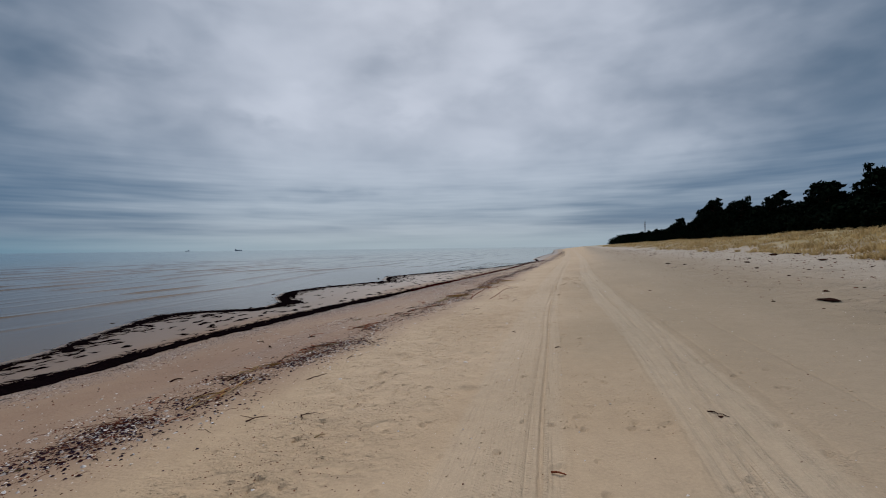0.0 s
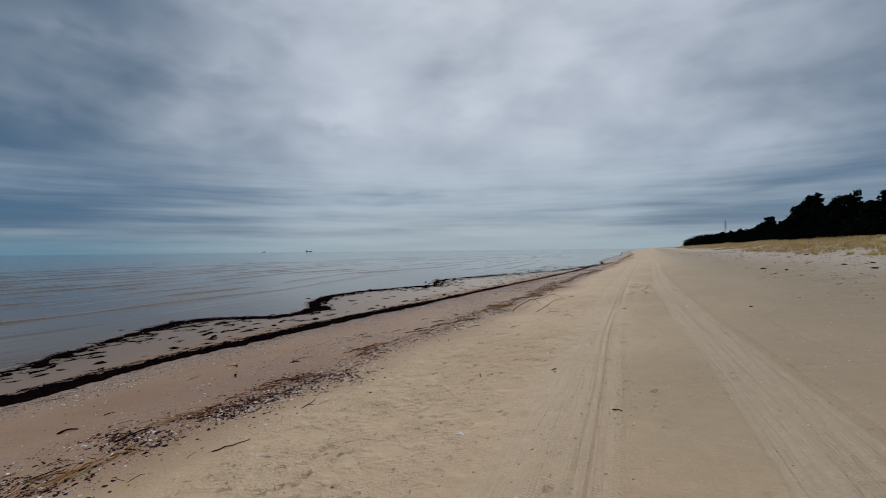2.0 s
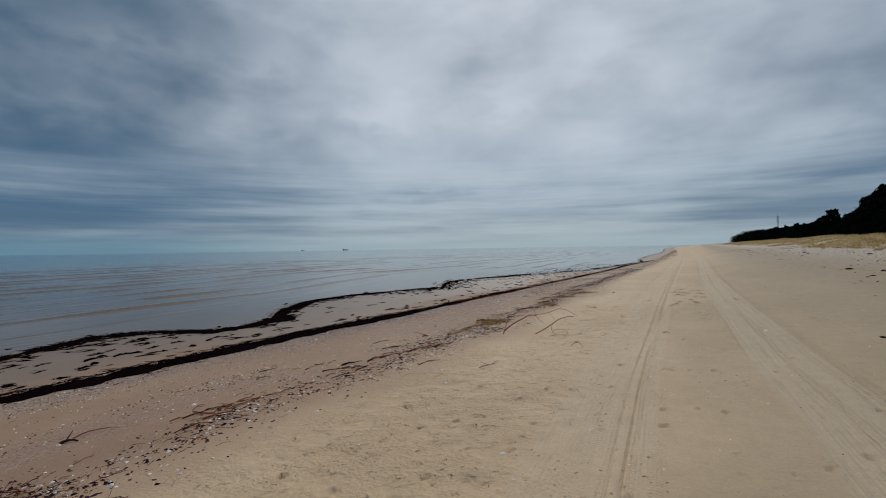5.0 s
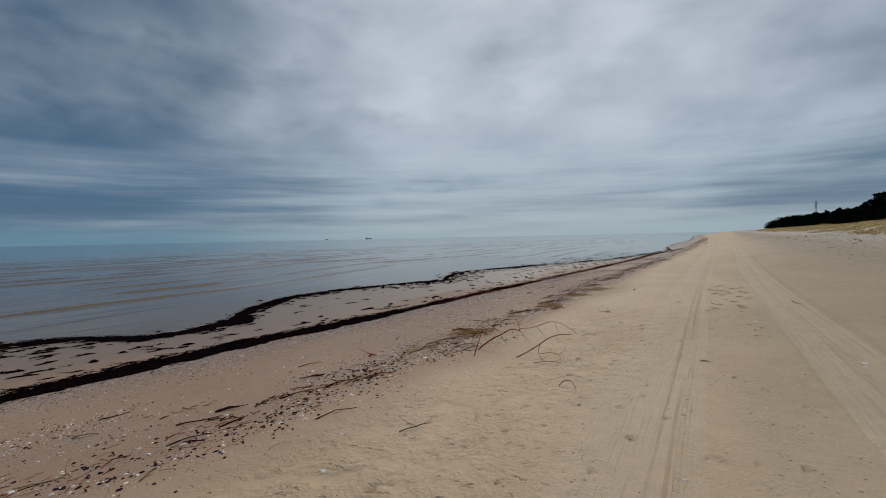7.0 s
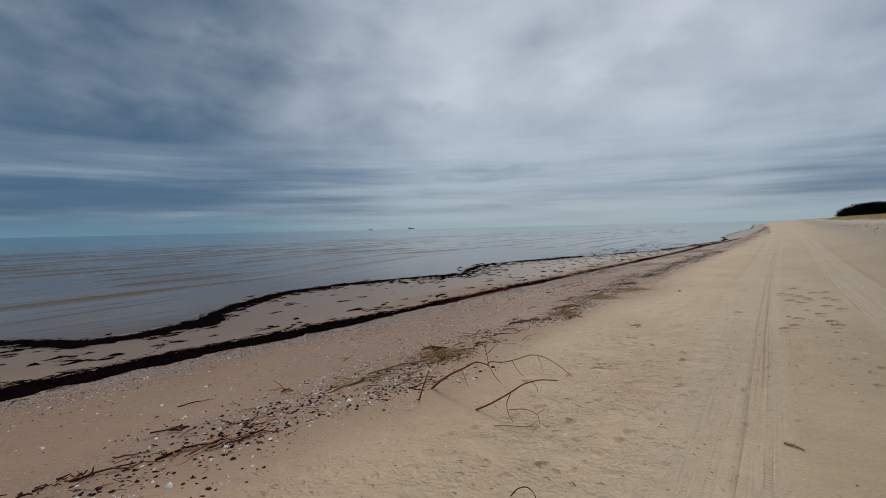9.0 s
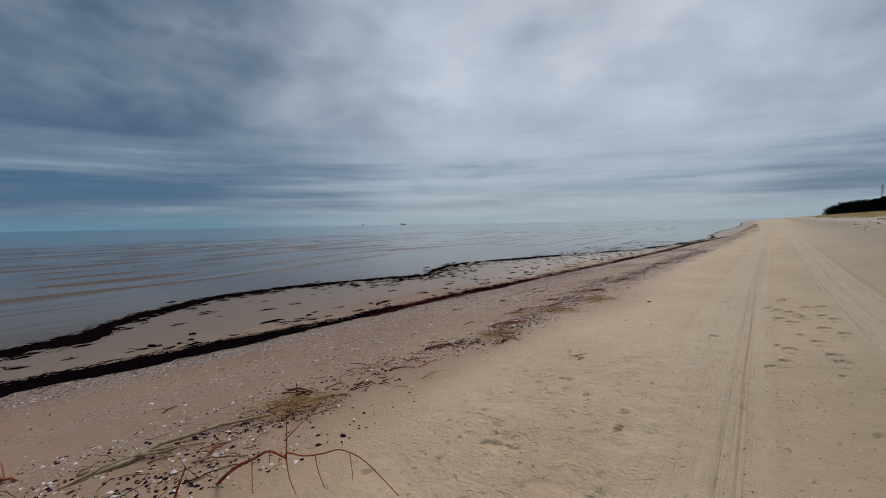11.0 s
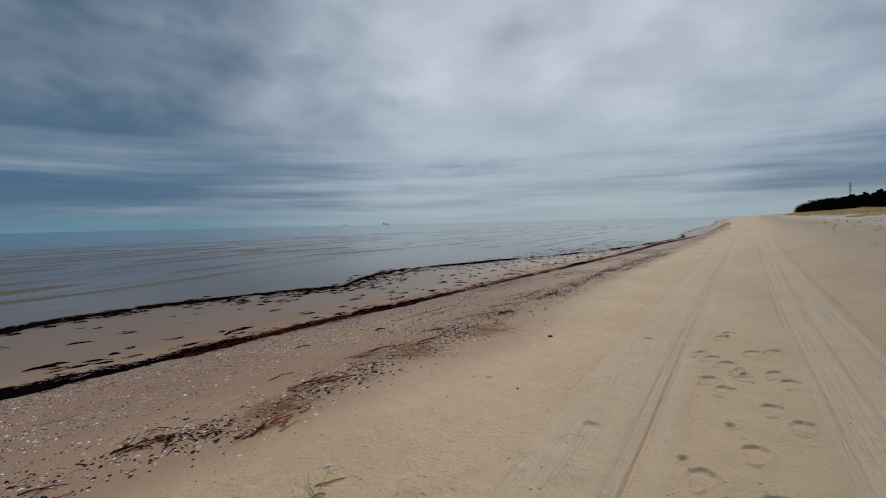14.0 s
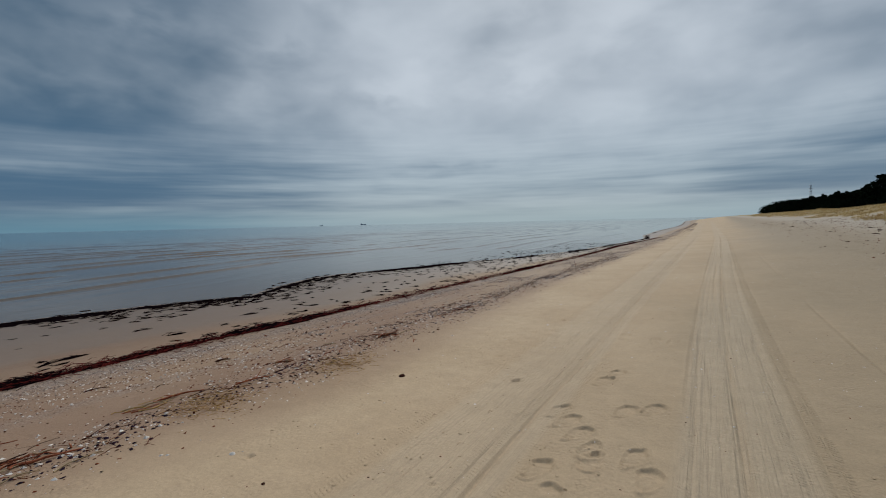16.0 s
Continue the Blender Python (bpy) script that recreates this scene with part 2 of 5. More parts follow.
def fine_z(x, y, prints=True):
    """Relief of the sand over the smooth beach."""
    u = shore_u(x, y)
    z = 0.018 * fbm(x * 0.5, y * 0.35, 3) * step(u, -13, -5)
    # trampled sand between the litter line and the wheel tracks
    tr = band(x, -3.7, -1.0, 0.5) * step(fbm(x * 0.5, y * 0.3, 9), -0.15, 0.45) * (1 - 0.7 * step(y, 17, 23))
    dim = np.maximum(0, fbm(x * 2.9, y * 2.3, 21, 2) - 0.2)
    z = z - 0.07 * tr * dim + 0.010 * tr * fbm(x * 7, y * 7, 5, 2)
    # soft walked-over sand higher up
    tr2 = step(x, 2.2, 7.0) * (1 - step(x, 15, 17))
    z = z + tr2 * (0.075 * fbm(x * 1.1, y * 0.8, 31, 3) - 0.10 * np.maximum(0, fbm(x * 1.9, y * 1.5, 33, 2) - 0.15))
    z = z + 0.004 * fbm(x * 5, y * 5, 41, 2) * step(u, -9, -6)
    # berm under the litter line
    dl = x - np.interp(y, DEBRIS_Y, DEBRIS_X)
    z = z + 0.02 * np.exp(-(dl / 0.5) ** 2) * (0.6 + 0.8 * vnoise(x * 1.2, y * 0.7, 51))
    # wheel tracks
    fade = 1 - step(y, 60, 150)
    for cx, half, seed, n in ((LEFT_X, 0.15, 61, 3.0), (RIGHT_X, 0.36, 67, 5.0)):
        c = np.interp(y, TRACK_Y, cx) + 0.03 * vnoise(y * 0.25, y * 0 + seed, seed)
        q = x - c
        inside = band(q, -half, half, 0.05)
        z = z - fade * inside * (0.012 + 0.004 * vnoise(q * 5, y * 0.6, seed))
        z = z + fade * inside * 0.006 * vnoise(q * 14 + 3 * vnoise(y * 0.12, y * 0, seed + 2), y * 0.05, seed + 1)
        rim = np.exp(-((np.abs(q) - half - 0.05) / 0.05) ** 2)
        z = z + fade * 0.005 * rim * (0.7 + 0.5 * vnoise(q * 3, y * 0.9, seed + 3))
    # sharp grooves cut by the tyre shoulders, and the pushed-up seaward edge of the old track
    for cx, off, deep, seed in ((LEFT_X, -0.03, 0.030, 73), (LEFT_X, -0.13, 0.010, 74), (RIGHT_X, -0.35, 0.014, 75), (RIGHT_X, -0.27, 0.012, 76), (RIGHT_X, 0.04, 0.034, 77), (RIGHT_X, 0.11, 0.012, 78), (RIGHT_X, 0.36, 0.018, 79), (RIGHT_X, 1.30, 0.022, 80), (RIGHT_X, 1.36, 0.010, 81),
                                (RIGHT_X, -0.19, 0.012, 82), (RIGHT_X, -0.10, 0.014, 83), (RIGHT_X, 0.46, 0.012, 84), (RIGHT_X, 0.56, 0.012, 85)):
        c = np.interp(y, TRACK_Y, cx) + off + 0.012 * vnoise(y * 0.5, y * 0 + off, seed)
        z = z - fade * deep * np.exp(-((x - c) / 0.018) ** 2) * step(vnoise(y * 0.25, y * 0 + off, seed + 20), -0.8, 0.1)
    for off, deep in ((-0.06, 0.02), (0.05, 0.016)):
        c = np.interp(y, TRACK_Y, RIGHT_X) + cross_lane(y) + off
        z = z - (1 - step(y, 13, 18)) * deep * np.exp(-((x - c) / 0.02) ** 2)
    c = np.interp(y, TRACK_Y, LEFT_X) - 0.86 + 0.05 * vnoise(y * 0.2, y * 0, 71)
    z = z + fade * (0.010 * np.exp(-((x - c) / 0.06) ** 2) - 0.012 * np.exp(-((x - c - 0.09) / 0.05) ** 2)) * step(vnoise(y * 0.15, y * 0, 72), -0.7, 0.1)
    # footprints, with a pushed-up rim
    shape = z.shape
    x, y, z = x.ravel(), y.ravel(), z.ravel()
    order = np.argsort(y, kind="stable")
    row = y[order]

    def around(fx, fy, reach):
        k = order[np.searchsorted(row, fy - reach):np.searchsorted(row, fy + reach)]
        return k[np.abs(x[k] - fx) < reach]

    for fx, fy, head in STEPS if prints else ():
        near = around(fx, fy, 0.4)
        if not len(near):
            continue
        h = radians(head)
        a = (x[near] - fx) * math.cos(h) + (y[near] - fy) * math.sin(h)
        b = -(x[near] - fx) * math.sin(h) + (y[near] - fy) * math.cos(h)
        b = b / (1 + 0.25 * np.sin(a * 14))
        r = np.sqrt((a / 0.145) ** 2 + (b / 0.075) ** 2) + 0.14 * vnoise(x[near] * 22, y[near] * 22, 91)
        deep = 0.006 + 0.006 * step(a, 0.0, 0.12) + 0.004 * step(-a, 0.04, 0.12) + 0.004 * vnoise(x[near] * 45, y[near] * 45, 92)
        z[near] += -deep * (1 - step(r, 0.92, 1.02)) + (0.007 + 0.009 * step(np.abs(a), 0.06, 0.14)) * np.exp(-((r - 1.12) / 0.08) ** 2)
    # paw prints, scuffs and heel marks
    for fx, fy, size in SCUFFS if prints else ():
        near = around(fx, fy, 0.2)
        if not len(near):
            continue
        r = np.hypot(x[near] - fx, 0.8 * (y[near] - fy)) / size + 0.35 * vnoise(x[near] * 30, y[near] * 30, 93)
        z[near] += -0.6 * size * (1 - step(r, 0.55, 1.05)) + 0.18 * size * np.exp(-((r - 1.25) / 0.3) ** 2)
    # hummocks of the dune
    du = step(x, 14, 19)
    z = z + du * (0.46 * fbm(x * 0.16, y * 0.09, 81, 3) + 0.16 * fbm(x * 0.6, y * 0.35, 83, 3))
    return z.reshape(shape)


def ground_z(x, y):
    x, y = np.atleast_1d(np.asarray(x, float)), np.atleast_1d(np.asarray(y, float))
    return base_z(x, y) + fine_z(x, y)


def gz(x, y):
    x, y = np.array([float(x)]), np.array([float(y)])
    return float((base_z(x, y) + fine_z(x, y, False))[0])


# ---- materials ----
def material(name, build):
    m = bpy.data.materials.new(name)
    m.use_nodes = True
    t = m.node_tree
    t.nodes.clear()
    add = nodes_of(t)
    b = add("ShaderNodeBsdfPrincipled")
    add("ShaderNodeOutputMaterial", {"Surface": b.outputs[0]})
    build(t, add, b)
    return m


def helpers(t, add):
    def noise_tex(scale, detail=3.0, rough=0.55, vec=None):
        v = vec if vec is not None else add("ShaderNodeTexCoord").outputs["Object"]
        return add("ShaderNodeTexNoise", {"Vector": v, "Scale": scale, "Detail": detail, "Roughness": rough}).outputs[0]

    def rng(v, lo, hi, a=0.0, b=1.0):
        return add("ShaderNodeMapRange", {"Value": v, "From Min": lo, "From Max": hi, "To Min": a, "To Max": b}, interp="SMOOTHSTEP").outputs[0]

    def mix(fac, a, b):
        n = add("ShaderNodeMix", {"Factor": fac}, data_type="RGBA")
        for sock, v in ((n.inputs[6], a), (n.inputs[7], b)):
            if isinstance(v, tuple):
                sock.default_value = (*v, 1)
            else:
                t.links.new(v, sock)
        return n.outputs[2]

    def M(op, a, b=0.0, clamp=False):
        return add("ShaderNodeMath", {0: a, 1: b}, operation=op, clamp=clamp).outputs[0]
    return noise_tex, rng, mix, M


def simple(name, c1, c2, scale=8.0, rough=0.7, bump=0.3, island=False, spec=0.3):
    """Two tones of a natural surface, mottled, with a fine relief."""
    def build(t, add, b):
        noise_tex, rng, mix, M = helpers(t, add)
        f = rng(noise_tex(scale, 4.0), 0.35, 0.65)
        if island:
            f = M("ADD", M("MULTIPLY", f, 0.4), M("MULTIPLY", add("ShaderNodeNewGeometry").outputs["Random Per Island"], 0.6))
        else:
            f = M("ADD", M("MULTIPLY", f, 0.7), M("MULTIPLY", add("ShaderNodeObjectInfo").outputs["Random"], 0.3))
        t.links.new(mix(f, c1, c2), b.inputs["Base Color"])
        b.inputs["Roughness"].default_value = rough
        b.inputs["Specular IOR Level"].default_value = spec
        if bump:
            bp = add("ShaderNodeBump", {"Strength": bump, "Distance": 0.01, "Height": noise_tex(scale * 6, 3.0)})
            t.links.new(bp.outputs[0], b.inputs["Normal"])
    return material(name, build)


def sand_build(t, add, b):
    noise_tex, rng, mix, M = helpers(t, add)
    pos = add("ShaderNodeTexCoord").outputs["Object"]
    wet = add("ShaderNodeAttribute", attribute_name="wet").outputs["Fac"]
    damp = add("ShaderNodeAttribute", attribute_name="damp").outputs["Fac"]
    shell = add("ShaderNodeAttribute", attribute_name="shell").outputs["Fac"]
    roll = add("ShaderNodeAttribute", attribute_name="rolled").outputs["Fac"]
    upper = add("ShaderNodeAttribute", attribute_name="upper").outputs["Fac"]
    tread = add("ShaderNodeAttribute", attribute_name="tread").outputs["Fac"]
    big = noise_tex(0.45, 4.0, vec=pos)
    mid = noise_tex(5.0, 4.0, vec=pos)
    grain = noise_tex(160.0, 2.0, vec=pos)
    col = mix(rng(big, 0.35, 0.65), (0.485, 0.330, 0.196), (0.530, 0.368, 0.226))
    col = mix(M("MULTIPLY", upper, 0.8), col, (0.318, 0.243, 0.167))
    col = mix(add("ShaderNodeAttribute", attribute_name="pale").outputs["Fac"], col, (0.46, 0.375, 0.29))
    thatch = add("ShaderNodeAttribute", attribute_name="thatch").outputs["Fac"]
    col = mix(M("MULTIPLY", thatch, rng(noise_tex(1.6, 4.0, vec=pos), 0.25, 0.45)), col, (0.33, 0.245, 0.115))
    col = mix(M("MULTIPLY", add("ShaderNodeAttribute", attribute_name="moist").outputs["Fac"], 0.55), col, (0.300, 0.217, 0.130))
    col = mix(M("MULTIPLY", roll, 0.42), col, (0.560, 0.430, 0.300))
    col = mix(M("MULTIPLY", damp, 0.9), col, (0.222, 0.120, 0.081))
    # shell hash: pale, lilac and dark specks
    sp = add("ShaderNodeTexVoronoi", {"Vector": pos, "Scale": 55.0})
    speck = add("ShaderNodeSeparateColor", {0: sp.outputs["Color"]})
    hashcol = mix(rng(speck.outputs[0], 0.2, 0.8), (0.085, 0.056, 0.042), (0.44, 0.345, 0.285))
    col = mix(M("MULTIPLY", shell, rng(noise_tex(9.0, 4.0, vec=pos), 0.3, 0.6, 0.25, 1.0)), col, hashcol)
    col = mix(wet, col, (0.205, 0.138, 0.094))
    # fine ribs pressed by the wheels, along the tracks
    across = add("ShaderNodeAttribute", attribute_name="across").outputs["Fac"]
    sep = add("ShaderNodeSeparateXYZ", {0: pos})
    rib_at = add("ShaderNodeCombineXYZ", {0: M("MULTIPLY", across, 42.0), 1: M("MULTIPLY", sep.outputs[1], 0.5), 2: 0.0}).outputs[0]
    rib = noise_tex(1.0, 3.0, 0.65, vec=rib_at)
    # shade in the grooves between the ribs, put into the colour
    col = mix(M("MULTIPLY", M("MULTIPLY", roll, rng(rib, 0.46, 0.34)), M("MULTIPLY", rng(big, 0.35, 0.6, 0.45, 1.0), 0.28)), col, (0.24, 0.175, 0.12))
    # pits of walked-over sand, with their shade put into the colour
    walked = add("ShaderNodeAttribute", attribute_name="walked").outputs["Fac"]
    shift = add("ShaderNodeTexNoise", {"Vector": pos, "Scale": 14.0, "Detail": 2.0}).outputs["Color"]
    bent_pos = add("ShaderNodeVectorMath", {0: pos, 1: add("ShaderNodeVectorMath", {0: shift, "Scale": 0.14}, operation="SCALE").outputs[0]}, operation="ADD").outputs[0]
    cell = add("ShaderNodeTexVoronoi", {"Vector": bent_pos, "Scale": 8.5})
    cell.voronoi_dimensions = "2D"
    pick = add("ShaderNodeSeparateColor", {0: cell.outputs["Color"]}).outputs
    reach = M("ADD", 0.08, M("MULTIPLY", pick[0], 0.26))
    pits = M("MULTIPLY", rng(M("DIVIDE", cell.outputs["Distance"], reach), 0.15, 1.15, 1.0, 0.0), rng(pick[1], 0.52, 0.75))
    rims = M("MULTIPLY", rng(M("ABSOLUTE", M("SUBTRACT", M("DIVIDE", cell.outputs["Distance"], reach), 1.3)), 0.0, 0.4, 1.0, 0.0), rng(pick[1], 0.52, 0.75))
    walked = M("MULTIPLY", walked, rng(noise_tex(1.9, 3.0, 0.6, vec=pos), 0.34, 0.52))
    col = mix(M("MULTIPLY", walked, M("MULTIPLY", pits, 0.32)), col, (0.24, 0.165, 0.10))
    fine = noise_tex(38.0, 3.0, 0.65, vec=pos)
    tone = M("ADD", 0.58, M("ADD", M("MULTIPLY", mid, 0.22), M("ADD", M("MULTIPLY", grain, 0.28), M("MULTIPLY", fine, 0.34))))
    vm = add("ShaderNodeVectorMath", {0: col, "Scale": tone}, operation="SCALE").outputs[0]
    t.links.new(vm, b.inputs["Base Color"])
    t.links.new(rng(wet, 0.2, 1.0, 0.66, 0.40), b.inputs["Roughness"])
    t.links.new(rng(wet, 0.3, 1.0, 0.08, 0.20), b.inputs["Specular IOR Level"])
    # fine relief: grains, small lumps, tyre tread
    # (the tread runs in slanted blocks, broken by grooves along the wheel)
    lug = M("SINE", M("ADD", M("MULTIPLY", sep.outputs[1], 165.0), M("ADD", M("MULTIPLY", across, 70.0), M("MULTIPLY", mid, 5.0))))
    lug = M("MULTIPLY", rng(lug, -0.35, 0.35), rng(M("SINE", M("MULTIPLY", across, 105.0)), -0.8, -0.3))
    crumb = add("ShaderNodeTexVoronoi", {"Vector": pos, "Scale": 34.0}, feature="SMOOTH_F1").outputs["Distance"]
    patchy = rng(noise_tex(1.3, 4.0, 0.6, vec=pos), 0.47, 0.62)
    rough = M("ADD", 0.22, M("ADD", M("MULTIPLY", walked, 1.6), M("MULTIPLY", patchy, 0.2)))
    h = M("MULTIPLY", M("ADD", M("MULTIPLY", mid, 0.6), M("MULTIPLY", noise_tex(28.0, 3.0, vec=pos), 0.5)), rough)
    h = M("SUBTRACT", h, M("MULTIPLY", M("MULTIPLY", crumb, M("ADD", M("MULTIPLY", patchy, 0.35), M("MULTIPLY", walked, 0.15))), 0.8))
    h = M("ADD", h, M("MULTIPLY", grain, 0.10))
    h = M("ADD", h, M("MULTIPLY", M("MULTIPLY", lug, M("MULTIPLY", tread, rng(mid, 0.42, 0.58))), 0.36))
    h = M("ADD", h, M("MULTIPLY", M("MULTIPLY", rib, roll), 0.8))
    h = M("SUBTRACT", h, M("MULTIPLY", M("MULTIPLY", M("SUBTRACT", pits, M("MULTIPLY", rims, 0.25)), walked), 0.6))
    bp = add("ShaderNodeBump", {"Strength": rng(wet, 0.0, 1.0, 0.9, 0.15), "Distance": 0.03, "Height": h})
    t.links.new(bp.outputs[0], b.inputs["Normal"])


def water_build(t, add, b):
    noise_tex, rng, mix, M = helpers(t, add)
    pos = add("ShaderNodeTexCoord").outputs["Object"]
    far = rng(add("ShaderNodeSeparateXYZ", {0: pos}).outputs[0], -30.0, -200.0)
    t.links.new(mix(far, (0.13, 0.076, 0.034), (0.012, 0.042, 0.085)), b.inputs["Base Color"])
    b.inputs["Roughness"].default_value = 0.06
    b.inputs["IOR"].default_value = 1.333
    stretched = add("ShaderNodeVectorMath", {0: pos, 1: (1.0, 0.45, 1.0)}, operation="MULTIPLY").outputs[0]
    h = M("ADD", noise_tex(2.2, 3.0, vec=stretched), M("MULTIPLY", noise_tex(9.0, 2.0, vec=stretched), 0.2))
    bp = add("ShaderNodeBump", {"Strength": rng(far, 0.0, 0.6, 0.16, 0.75), "Distance": 0.05, "Height": h})
    t.links.new(bp.outputs[0], b.inputs["Normal"])


SAND = material("sand", sand_build)
WATER = material("sea_water", water_build)
WEED = simple("dark_seaweed", (0.003, 0.002, 0.0025), (0.008, 0.004, 0.0045), 20, 0.8, 0.4, spec=0.0)
WEED_RED = simple("reddish_seaweed", (0.02, 0.004, 0.004), (0.14, 0.020, 0.016), 14, 0.8, 0.5, island=True, spec=0.0)
SHELL = simple("pale_shell", (0.46, 0.36, 0.30), (0.90, 0.81, 0.72), 30, 0.5, 0.1, island=True, spec=0.0)
SHELL_DULL = simple("broken_shell", (0.07, 0.046, 0.038), (0.44, 0.335, 0.285), 30, 0.6, 0.1, island=True, spec=0.0)
MUSSEL = simple("mussel_shell", (0.006, 0.005, 0.009), (0.050, 0.027, 0.038), 30, 0.6, 0.1, island=True, spec=0.0)
LITTER = simple("brown_litter", (0.018, 0.006, 0.005), (0.19, 0.050, 0.024), 20, 0.85, 0.2, island=True, spec=0.0)
STRAW = simple("straw", (0.32, 0.165, 0.055), (0.54, 0.335, 0.135), 20, 0.7, 0.2, island=True, spec=0.0)
WOOD_RED = simple("red_brown_bark", (0.17, 0.045, 0.024), (0.38, 0.12, 0.06), 24, 0.85, 0.5, spec=0.0)
WOOD_DARK = simple("dark_wet_wood", (0.022, 0.010, 0.008), (0.085, 0.034, 0.022), 24, 0.85, 0.5, spec=0.0)
WOOD_PALE = simple("bleached_wood", (0.30, 0.20, 0.11), (0.45, 0.34, 0.20), 24, 0.75, 0.4, spec=0.0)


def grass_build(t, add, b):
    noise_tex, rng, mix, M = helpers(t, add)
    f = M("ADD", M("MULTIPLY", rng(noise_tex(0.35, 3.0), 0.35, 0.65), 0.5), M("MULTIPLY", add("ShaderNodeNewGeometry").outputs["Random Per Island"], 0.5))
    c = mix(f, (0.33, 0.220, 0.095), (0.62, 0.460, 0.225))
    t.links.new(c, b.inputs["Base Color"])
    b.inputs["Roughness"].default_value = 0.7
    b.inputs["Specular IOR Level"].default_value = 0.1
    thin = add("ShaderNodeBsdfTranslucent", {"Color": c})
    both = add("ShaderNodeMixShader", {0: 0.45, 1: b.outputs[0], 2: thin.outputs[0]})
    for n in t.nodes:
        if n.type == "OUTPUT_MATERIAL":
            t.links.new(both.outputs[0], n.inputs["Surface"])


GRASS = material("dry_dune_grass", grass_build)
BARK = simple("pine_bark", (0.020, 0.013, 0.010), (0.06, 0.034, 0.024), 6, 0.9, 0.5, spec=0.0)
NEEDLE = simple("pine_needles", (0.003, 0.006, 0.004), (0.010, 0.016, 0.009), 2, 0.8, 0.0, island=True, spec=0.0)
STEEL = simple("galvanised_steel", (0.20, 0.22, 0.24), (0.30, 0.32, 0.34), 3, 0.5, 0.0)
# distance haze is put into the hull colour: paler and blue-grey
HULL_HAZED = simple("hazed_ship_hull", (0.20, 0.25, 0.30), (0.24, 0.29, 0.34), 0.3, 0.6, 0.0)
CABIN = simple("ship_cabin_paint", (0.25, 0.27, 0.30), (0.35, 0.37, 0.40), 0.3, 0.6, 0.0)


# ---- mesh tools ----
def mesh_np(name, verts, faces, mat, attrs=None, smooth=True):
    """A mesh object from arrays of vertices and of equal-sided faces."""
    verts, faces = np.asarray(verts, np.float32), np.asarray(faces, np.int32)
    me = bpy.data.meshes.new(name)
    k = faces.shape[1]
    me.vertices.add(len(verts))
    me.vertices.foreach_set("co", verts.ravel())
    me.loops.add(faces.size)
    me.loops.foreach_set("vertex_index", faces.ravel())
    me.polygons.add(len(faces))
    me.polygons.foreach_set("loop_start", np.arange(0, faces.size, k, dtype=np.int32))
    me.polygons.foreach_set("use_smooth", np.full(len(faces), smooth))
    me.update(calc_edges=True)
    for key, values in (attrs or {}).items():
        at = me.attributes.new(key, "FLOAT", "POINT")
        at.data.foreach_set("value", np.asarray(values, np.float32).ravel())
    me.materials.append(mat)
    return me


def grid_mesh(name, xs, ys, zfun, mat, attrs=None):
    X, Y = np.meshgrid(xs, ys)
    Z = zfun(X.ravel(), Y.ravel())
    v = np.stack([X.ravel(), Y.ravel(), Z], -1)
    nx, ny = len(xs), len(ys)
    i = (np.arange(ny - 1)[:, None] * nx + np.arange(nx - 1)[None, :]).ravel()
    f = np.stack([i, i + 1, i + 1 + nx, i + nx], -1)
    a = attrs(X.ravel(), Y.ravel()) if attrs else None
    return mesh_np(name, v, f, mat, a)


def grow(start, first, factor, stop):
    out, s, v = [], first, start
    while abs(v) < abs(stop):
        s *= factor
        v += s if stop > start else -s
        out.append(v)
    return out


def scatter(protos, places, yaws, sizes, tilts=None, normal_jitter=0.0, rng=None):
    """Copies of small prototype meshes (verts, faces) joined into one pair of arrays."""
    vs, fs, n = [], [], 0
    for k, (p, a, s) in enumerate(zip(places, yaws, sizes)):
        pv, pf = protos[k % len(protos)]
        c, si = math.cos(a), math.sin(a)
        m = np.array([[c, -si, 0], [si, c, 0], [0, 0, 1.0]])
        if tilts is not None:
            ct, st = math.cos(tilts[k]), math.sin(tilts[k])
            m = m @ np.array([[1, 0, 0], [0, ct, -st], [0, st, ct]])
        vs.append((pv * s) @ m.T + p)
        fs.append(pf + n)
        n += len(pv)
    return np.concatenate(vs), np.concatenate(fs)


def part(name, me, parent, label=""):
    ob = new(name, me)
    ob.parent = parent
    if label:
        tagged(ob, label)
    return ob


def tube(points, radii, sides=6):
    """Vertices and quads of a tapered tube along points, closed at its ends."""
    P = [Vector(p) for p in points]
    v, f = [], []
    for i, p in enumerate(P):
        way = (P[min(i + 1, len(P) - 1)] - P[max(i - 1, 0)]).normalized()
        side = way.cross(Vector((0.13, 0.21, 1)))
        side = side.normalized() if side.length > 1e-4 else Vector((1, 0, 0))
        other = way.cross(side)
        for k in range(sides):
            a = 2 * math.pi * k / sides
            v.append(tuple(p + radii[i] * (math.cos(a) * side + math.sin(a) * other)))
    for i in range(len(P) - 1):
        for k in range(sides):
            a, b = i * sides + k, i * sides + (k + 1) % sides
            f.append((a, b, b + sides, a + sides))
    for base, ring in ((0, P[0]), ((len(P) - 1) * sides, P[-1])):
        for k in range(0, sides - 2, 2):
            f.append((base, base + k + 1, base + k + 2, base + (k + 3) % sides if k + 3 < sides else base))
    f = [q for q in f if len(set(q)) == 4]
    return np.array(v), np.array(f)


def join(pieces):
    vs, fs, n = [], [], 0
    for v, f in pieces:
        vs.append(np.asarray(v, float))
        fs.append(np.asarray(f) + n)
        n += len(v)
    return np.concatenate(vs), np.concatenate(fs)


rs = np.random.RandomState(7)

